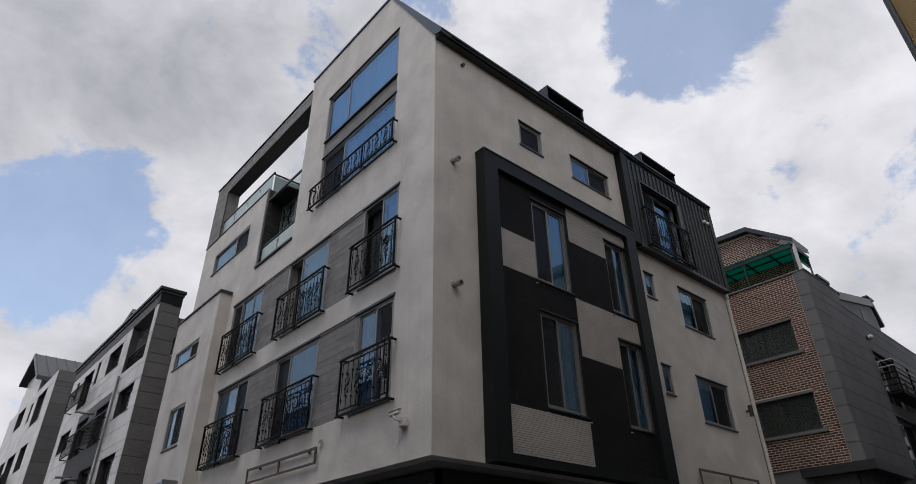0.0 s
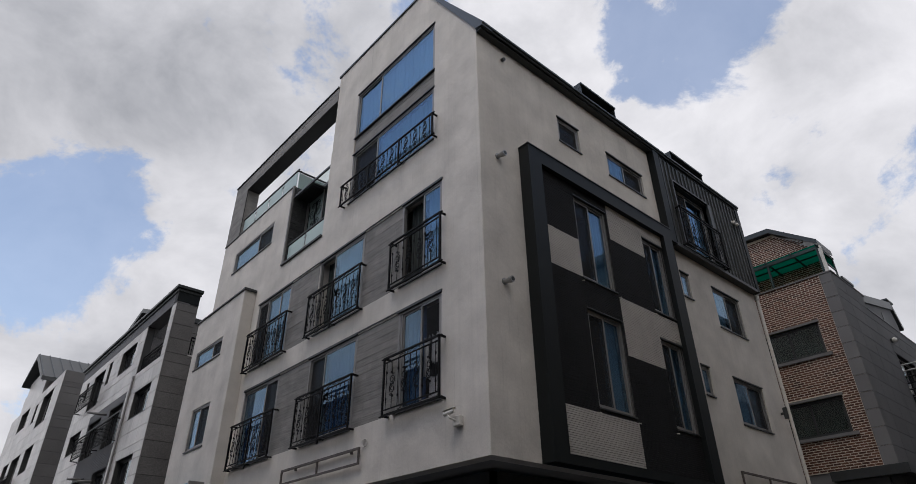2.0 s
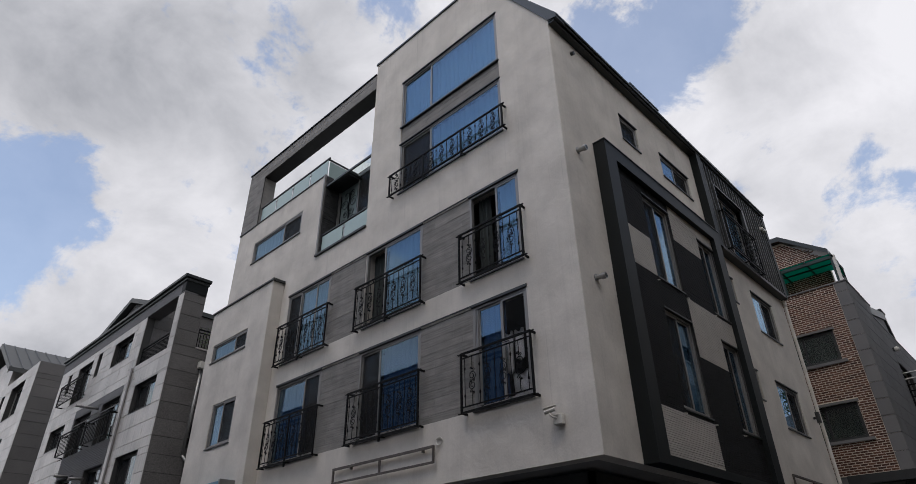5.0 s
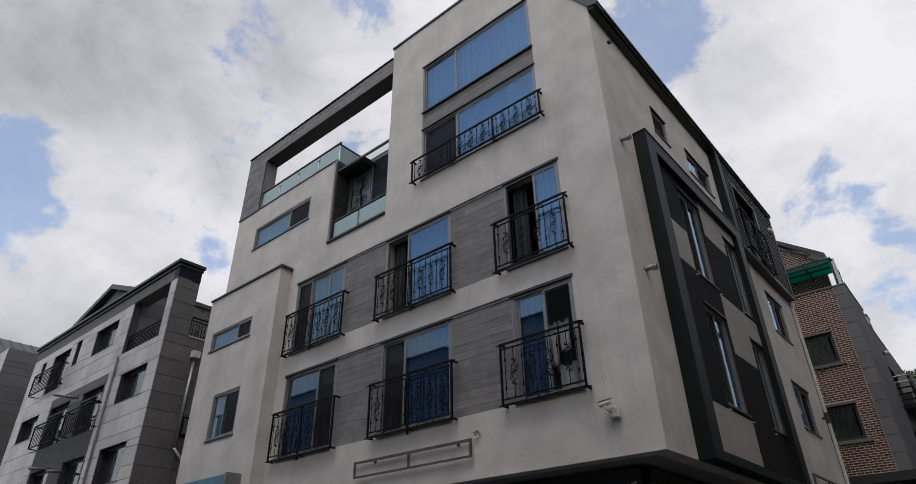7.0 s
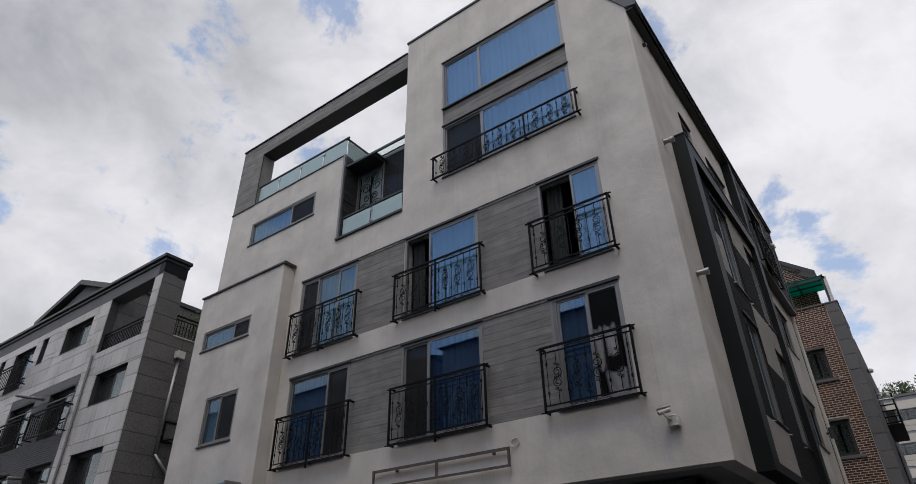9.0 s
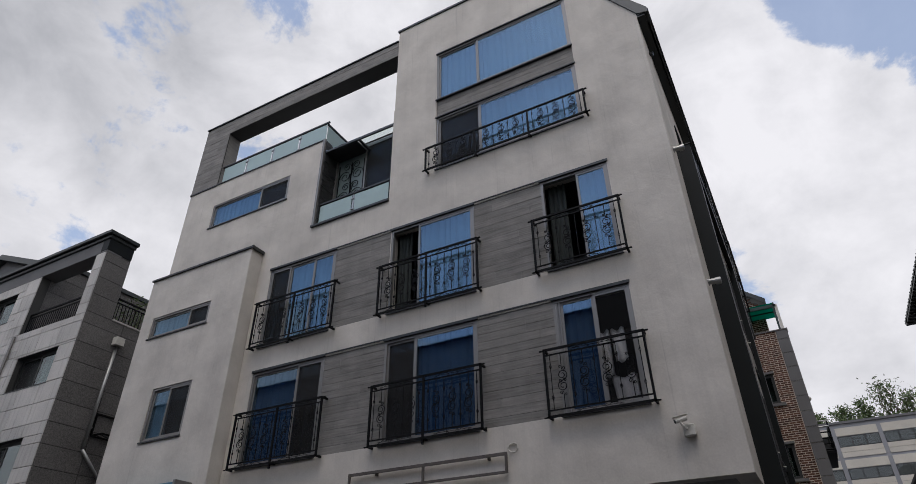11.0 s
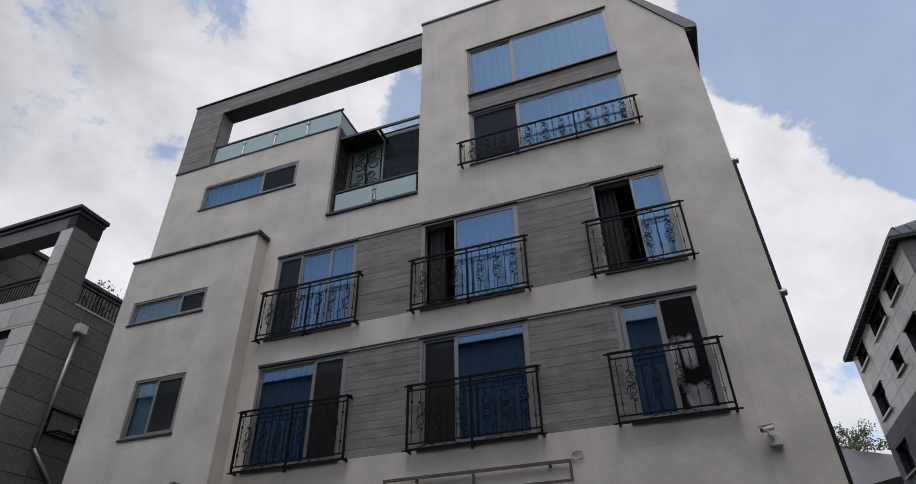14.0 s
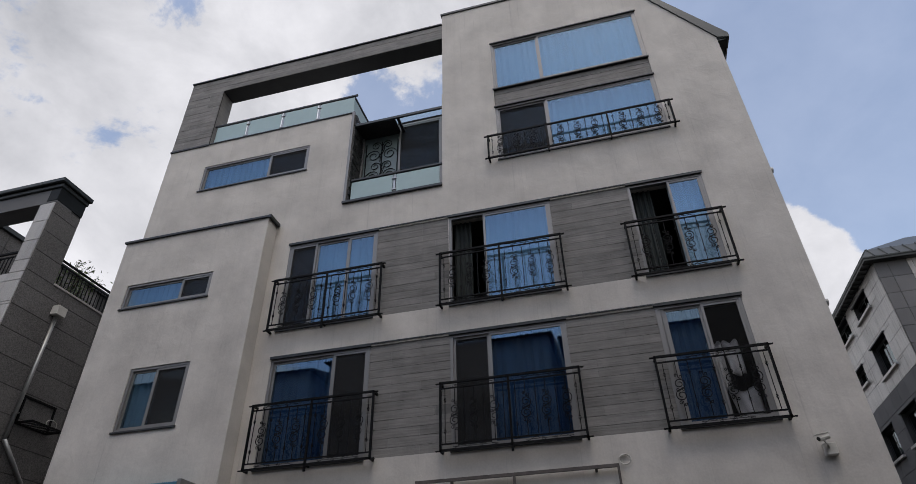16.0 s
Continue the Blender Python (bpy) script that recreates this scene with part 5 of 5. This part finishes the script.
# green terrace canopy
canopy = thing("terrace_canopy", (24.5, 9, BZ), "green polycarbonate lean-to canopy on a dark steel frame", "canopy")
C = facing_west(BX + 0.15)
u0c, u1c = 7.05, 13.0
for u in (u0c, 9.0, 11.0, 13.0):
    part("post", boxes(C, (u - 0.04, u + 0.04, -0.04, 0.04, BZ + 0.06, 13.62)), GREENSTEEL, canopy)
bm = boxes(C, (u0c - 0.1, u1c, -0.05, 0.05, 13.55, 13.68))
part("front_beam", bm, GREENSTEEL, canopy)
part("corner_post", boxes(C, (u0c - 0.16, u0c - 0.05, -0.05, 0.05, BZ + 0.06, 13.66)), WHITEPLASTIC, canopy)
slopev = lambda d: 13.66 - 0.02 * d


def sloped(bm, ua, ub, da, db, th, lift=0.0):
    v = [bm.verts.new(C(u, -d, slopev(d) + lift + t)) for t in (0, th) for d in (da, db) for u in (ua, ub)]
    for f in ((0, 1, 3, 2), (4, 6, 7, 5), (0, 4, 5, 1), (2, 3, 7, 6), (0, 2, 6, 4), (1, 5, 7, 3)):
        bm.faces.new([v[i] for i in f])


for k in range(7):
    u = u0c - 0.06 + k * 1.0
    bm = bmesh.new()
    sloped(bm, u, u + 0.06, -0.15, 1.6, 0.06)
    part("rafter", bm, GREENSTEEL, canopy)
bm = bmesh.new()
sloped(bm, u0c, u1c, 0.75, 0.80, 0.05)
part("purlin", bm, GREENSTEEL, canopy)
bm = bmesh.new()
sloped(bm, u0c - 0.05, u1c, -0.05, 1.5, 0.012, 0.07)
part("roof_sheet", bm, GREENPLASTIC, canopy, "translucent green sheet")
part("end_pane", boxes(facing_south(u0c - 0.02), (BX + 0.2, BX + 1.6, 0, 0.01, BZ + 0.75, 13.6)), GREENPLASTIC, canopy)
part("end_frame", boxes(facing_south(u0c), (BX + 0.15, BX + 1.65, 0.01, 0.06, 13.58, 13.68), (BX + 1.58, BX + 1.65, 0.01, 0.06, BZ + 0.06, 13.58), (BX + 0.2, BX + 1.58, 0.01, 0.05, BZ + 0.65, BZ + 0.72)), GREENSTEEL, canopy)


def brick_boxes(P, u0, u1, z0, z1, holes, d=0.0):
    """Running bond: rows of (u0, u1, z0, z1)."""
    k, z = 0, z0
    while z < z1 - 0.03:
        u = u0 - (0.125 if k % 2 else 0)
        while u < u1:
            rects = [(max(u, u0), min(u + 0.25, u1), z, z + 0.083)]
            for h in holes:
                rects = cut(rects, h)
            for r in rects:
                if r[1] - r[0] > 0.05 and r[3] - r[2] > 0.05:
                    yield (r[0] + 0.010, r[1] - 0.010, d, d + 0.005, r[2] + 0.0105, r[3] - 0.0105)
            u += 0.25
        z += 0.083
        k += 1


bm, count = bmesh.new(), 0
bholes = [(w[0] - 0.17, w[1] + 0.1, w[2] - 0.11, w[2]) for w in BWIN] + [(w[0], w[1], w[2], w[3]) for w in BWIN] + [(w[0] - 0.05, w[1] + 0.1, w[3], w[3] + 0.09) for w in BWIN]
brick_parts = []
for r in brick_boxes(BW, QUOIN, 11.5, 5.46, BZ, bholes):
    if r[1] < 9.6 and r[4] < 8.3 and count < 300:
        brick_parts.append(r)
        count += 1
    else:
        box(bm, BW, *r)
joined = part("brickwork", bm, BRICKFAR, brick_house, "red-brown bricks in running bond", kind="stuff")
for r in brick_parts:
    part("brick", boxes(BW, r), BRICK, joined)
bm = bmesh.new()
A = facing_west(AX)
for r in brick_boxes(A, 7.45, 12.5, BZ + 0.06, 15.7, []):
    um, zm = (r[0] + r[1]) / 2, r[5]
    if zm < min(14.4 + (um - 7.45) * 0.80, 15.62):
        box(bm, A, *r)
part("attic_brickwork", bm, BRICKFAR, brick_house, kind="stuff")

# ---- granite house across the street, with a seamed mansard roof ----
FX, FY, FZ = 22.45, 0.29, 15.95
FN, FWE = facing_north(FY), facing_west(FX)
street_house = thing("apartment_building", (30, -5, 0), "light granite house with dark seamed mansard roof", "building")
FWIN = [(24.25, 26.10, 14.84, 15.62), (27.30, 30.10, 14.84, 15.78), (24.20, 26.08, 12.10, 13.50), (27.70, 29.20, 12.65, 13.45), (24.20, 26.0, 9.14, 10.5), (27.25, 28.95, 9.14, 10.5), (32.1, 34.2, 12.05, 13.4), (32.2, 34.3, 14.84, 15.75), (32.1, 34.2, 9.14, 10.5)]
part("front_wall", wall_mesh(lambda u, d, z: FN(u, d - 0.001, z), FX, 35.2, 0, FZ, FWIN, 0.35), GROUT, street_house)
ff = part("granite_facing", boxes(FN, (FX, FX + 0.02, -0.02, 0, 8, FZ)), GRANITE, street_house)
cladding(FN, ff, FX, 35.2, 11.45, FZ, 0.95, 0.75, GRANITE, FWIN)
cladding(FN, ff, FX, 35.2, 7.7, 11.45, 0.95, 0.75, GREYSTONE, FWIN)
part("side_wall", wall_mesh(lambda u, d, z: FWE(u, d - 0.001, z), -9.0, FY - 0.36, 0, FZ, [], 0.35), GROUT, street_house)
fs = part("side_facing", boxes(FWE, (FY - 0.02, FY, -0.02, 0, 8, FZ)), GRANITE, street_house)
cladding(FWE, fs, -1.0, FY, 7.7, FZ, 0.75, 0.75, GREYSTONE)
cladding(FWE, fs, -9.0, -1.0, 7.7, FZ, 1.3, 0.75, GRANITE)
for w in FWIN:
    win = window(FN, street_house, *w, ((1, "glass"), (1, "glass")), depth=0.2, glass=GREENGLASS, frame_mat=DARKFRAME, curtain=False, head=False, sill=False)
    part("stone_sill", boxes(FN, (w[0] - 0.1, w[1] + 0.1, -0.1, 0.14, w[2] - 0.1, w[2])), GRANITE, win)
    part("stone_lintel", boxes(FN, (w[0] - 0.1, w[1] + 0.1, -0.1, 0.10, w[3], w[3] + 0.05)), DARKFRAME, win)
part("eave_soffit", boxes(plain, (FX - 0.35, 35.7, -9, FY + 0.40, FZ, FZ + 0.10)), ROOFMETAL, street_house)
for k in range(30):
    part("soffit_rib", boxes(plain, (FX + 0.02 + 0.44 * k, FX + 0.10 + 0.44 * k, FY + 0.05, FY + 0.39, FZ - 0.045, FZ - 0.001)), SEAM, street_house)
bm = bmesh.new()
lo = [(FX - 0.38, FY + 0.43), (35.7, FY + 0.43), (35.7, -9), (FX - 0.38, -9)]
hi = [(FX + 0.10, FY - 0.05), (35.2, FY - 0.05), (35.2, -9), (FX + 0.10, -9)]
top = [(FX + 3.4, FY - 3.4), (32, FY - 3.4), (32, -9), (FX + 3.4, -9)]
rings = [[bm.verts.new((x, y, z)) for x, y in ring] for ring, z in ((lo, FZ + 0.101), (lo, FZ + 0.16), (hi, FZ + 0.75), (top, FZ + 3.0))]
for a, b in zip(rings, rings[1:]):
    for k in range(4):
        bm.faces.new((a[k], a[(k + 1) % 4], b[(k + 1) % 4], b[k]))
bm.faces.new(rings[3])
fr2 = part("mansard_roof", bm, ROOFMETAL, street_house, "dark standing-seam mansard roof")
for k in range(31):
    x = FX + 0.1 + k * 0.43
    bm = bmesh.new()
    rod(bm, (x, FY + 0.43, FZ + 0.17), (x + 0.01, FY - 0.04, FZ + 0.77), 0.035, 4)
    part("roof_seam", bm, ROOFMETAL, fr2)
for k in range(18):
    y = FY - 0.06 - k * 0.48
    bm = bmesh.new()
    rod(bm, (FX - 0.38, y, FZ + 0.17), (FX + 0.09, y, FZ + 0.77), 0.035, 4)
    part("roof_seam", bm, ROOFMETAL, fr2)

# ---- ochre house beside the start of the way, enlarged out of view to block light ----
ochre = thing("ochre_house", (9, -4, 0), "ochre rendered house wall with dark window and downpipe", "building")
OW = facing_west(7.5)
part("front_wall", wall_mesh(OW, -9, 0.20, 0, 14.5, [(-2.2, -0.35, 8.2, 10.4), (-2.2, -0.35, 5.2, 7.4)], 0.3), OCHRE, ochre)
# unseen length and height are added to shade the side wall opposite
part("other_walls", boxes(plain, (7.8, 17.6, -0.10, 0.20, 0, 14.5), (7.8, 17.6, -9, -8.8, 0, 14.5), (17.4, 17.6, -8.8, -0.10, 0, 14.5)), OCHRE, ochre)
part("flat_roof", boxes(plain, (7.3, 17.8, -9.1, 0.25, 14.5, 14.7)), ROOFMETAL, ochre)
for z in (8.2, 5.2):
    window(OW, ochre, -2.2, -0.35, z, z + 2.2, ((1, "glass"), (1, "glass")), frame_mat=DARKFRAME, bar=0.12, curtain=False)
bm = bmesh.new()
rod(bm, (7.46, 0.20, 0), (7.46, 0.20, 14.45), 0.035, 8)
part("corner_pipe", bm, DARKFRAME, ochre)

# ---- low house with a shingled roof, far down the side street ----
low = thing("low_house", (50, -5, 0), "low house with a dark shingled gable roof", "house")
part("wall", boxes(plain, (45.5, 54.0, -11.5, 0.7, 0, 10.5)), GREYPANEL, low)
bm = bmesh.new()
slope_pts = [(1.3, 10.72), (-5.4, 11.95), (-12.1, 10.72), (-12.1, 10.5), (1.3, 10.5)]
ends = [[bm.verts.new((x, y, z)) for y, z in slope_pts] for x in (45.0, 54.5)]
bm.faces.new(ends[0]), bm.faces.new(ends[1][::-1])
for k in range(5):
    bm.faces.new((ends[0][k], ends[0][(k + 1) % 5], ends[1][(k + 1) % 5], ends[1][k]))
part("roof", bm, TILEDARK, low, "dark shingled roof")
bm = bmesh.new()
for k in range(3):
    box(bm, facing_west(45.0), -12.0 + 0.2 * k, 1.2 - 0.2 * k, 0.0, 0.02, 10.52 + 0.13 * k, 10.62 + 0.13 * k)
part("shingle_course", bm, TILEDARK, low, kind="stuff")

# ---- far office block with a planted roof ----
office = thing("office_building", (70, 0, 0), "cream panelled office block with ribbon windows", "building")
OX = 62.0
OF = facing_west(OX)
part("front_wall", boxes(OF, (-2.9, 16, -1.0, 0.0, 0, 17.55)), GREYPANEL, office)
bm = bmesh.new()
v = [(OX, -2.9), (OX + 6, -9.5), (OX + 7, -9.5), (OX + 7, -2.9)]
e = [[bm.verts.new((x, y, z)) for x, y in v] for z in (0, 17.5)]
bm.faces.new(e[0]), bm.faces.new(e[1][::-1])
for k in range(4):
    bm.faces.new((e[0][k], e[0][(k + 1) % 4], e[1][(k + 1) % 4], e[1][k]))
part("angled_wall", bm, GREYPANEL, office)
part("roof_edge", boxes(OF, (-3.0, 16, -1.2, 0.15, 17.55, 17.75)), GREYSTONE, office)
for row in range(4):
    zt = 16.45 - row * 2.75
    for k in range(5):
        a, b = -2.4 + k * 3.6, 0.85 + k * 3.6 + (0 if k else 0)
        part("ribbon_window", boxes(OF, (a, b, 0.0, 0.05, zt - 0.92, zt)), DARKFRAME, office)
        for j in range(3):
            part("pane", boxes(OF, (a + 0.06 + j * (b - a) / 3, a + (j + 1) * (b - a) / 3 - 0.06, 0.05, 0.07, zt - 0.85, zt - 0.07)), GREENGLASS, office)
        for j in range(2):
            part("panel", boxes(OF, (a, b, 0.0, 0.06, zt - 1.8 + 0.02 + j * 0.44, zt - 1.36 + j * 0.44)), CREAMPANEL, office)
        part("panel", boxes(OF, (a, b, 0.0, 0.06, zt + 0.05, zt + 0.75)), CREAMPANEL, office)
for i, (y, s) in enumerate(((3.0, 2.0), (1.4, 2.6), (-0.8, 3.6), (-2.2, 2.8), (-4.6, 2.6), (5.8, 2.0), (8.0, 1.6), (10.5, 1.6))):
    shrub((OX + 2.2 + (i % 2), y, 17.5), s, "green leafy roof-garden tree against the sky", 900, 40 + i, spread=0.75, name="roof_tree", leaf=0.13)
bm, rng = bmesh.new(), random.Random(77)
for k in range(2600):
    c = Vector((OX + rng.uniform(0.6, 3), rng.uniform(-8, 14), 17.6 + abs(rng.gauss(0, 0.4))))
    a, b = Vector([rng.uniform(-1, 1) for _ in range(3)]).normalized(), Vector([rng.uniform(-1, 1) for _ in range(3)]).normalized()
    bm.faces.new([bm.verts.new(c + q) for q in (a * 0.16, b * 0.08, -a * 0.16, -b * 0.08)])
tagged(part("roof_hedge", bm, LEAF, kind="stuff"), "low green planting along the roof edge", "hedge")

# ---- houses behind the camera's side of the street, seen in the window panes ----
for y0, y1, h, mat in ((-14.0, 6.0, 13.2, GREYPANEL), (6.3, 13.8, 13.9, GREYPANEL), (14.4, 25.0, 14.2, GREYPANEL), (26.0, 48.0, 14.0, GREYPANEL)):
    opp = thing("opposite_house", (-14, (y0 + y1) / 2, 0), "plain grey house on the opposite side of the street", "building", "houses opposite")
    E = lambda u, d, z: Vector((-8.0 + d, u, z))
    ws = [(y, y + 1.8, z, z + 1.4) for y in np.arange(y0 + 1.5, y1 - 2.5, 3.6).tolist() for z in (2.2, 5.0, 7.8)]
    part("front_wall", wall_mesh(E, y0, y1, 0, h, ws, 0.3), mat, opp)
    for w in ws:
        window(E, opp, *w, ((1, "glass"), (1, "screen")), curtain=False, head=False)
    part("other_walls", boxes(plain, (-18, -8.3, y0, y0 + 0.3, 0, h), (-18, -8.3, y1 - 0.3, y1, 0, h), (-18.3, -18, y0, y1, 0, h)), mat, opp)
    bm = bmesh.new()
    g = [(-7.7, h), (-13.0, h + 1.4), (-18.4, h)]
    ends = [[bm.verts.new((x, y, z)) for x, z in g] for y in (y0 - 0.2, y1 + 0.2)]
    bm.faces.new(ends[0]), bm.faces.new(ends[1][::-1])
    for k in range(3):
        bm.faces.new((ends[0][k], ends[0][(k + 1) % 3], ends[1][(k + 1) % 3], ends[1][k]))
    part("roof", bm, ROOFMETAL, opp)

# ---- added unseen house: closes the street and keeps light off the south walls ----
shade_house = thing("added_shade_house", (-5, -24, 0), "unseen plain grey house added to block light from the south", "building")
EN = facing_north(-19.0)
ws = [(x, x + 1.8, z, z + 1.4) for x in np.arange(-18.0, 4.0, 3.6).tolist() for z in (2.2, 5.0, 7.8, 10.6)]
part("front_wall", wall_mesh(EN, -20.0, 7.0, 0, 14.5, ws, 0.3), GREYPANEL, shade_house)
for w in ws:
    window(EN, shade_house, *w, ((1, "glass"), (1, "screen")), curtain=False, head=False)
part("other_walls", boxes(plain, (-20.0, -19.7, -29, -19.3, 0, 14.5), (6.7, 7.0, -29, -19.3, 0, 14.5), (-20.0, 7.0, -29.3, -29, 0, 14.5)), GREYPANEL, shade_house)
part("flat_roof", boxes(plain, (-20.3, 7.3, -29.5, -18.8, 14.5, 14.7)), ROOFMETAL, shade_house)
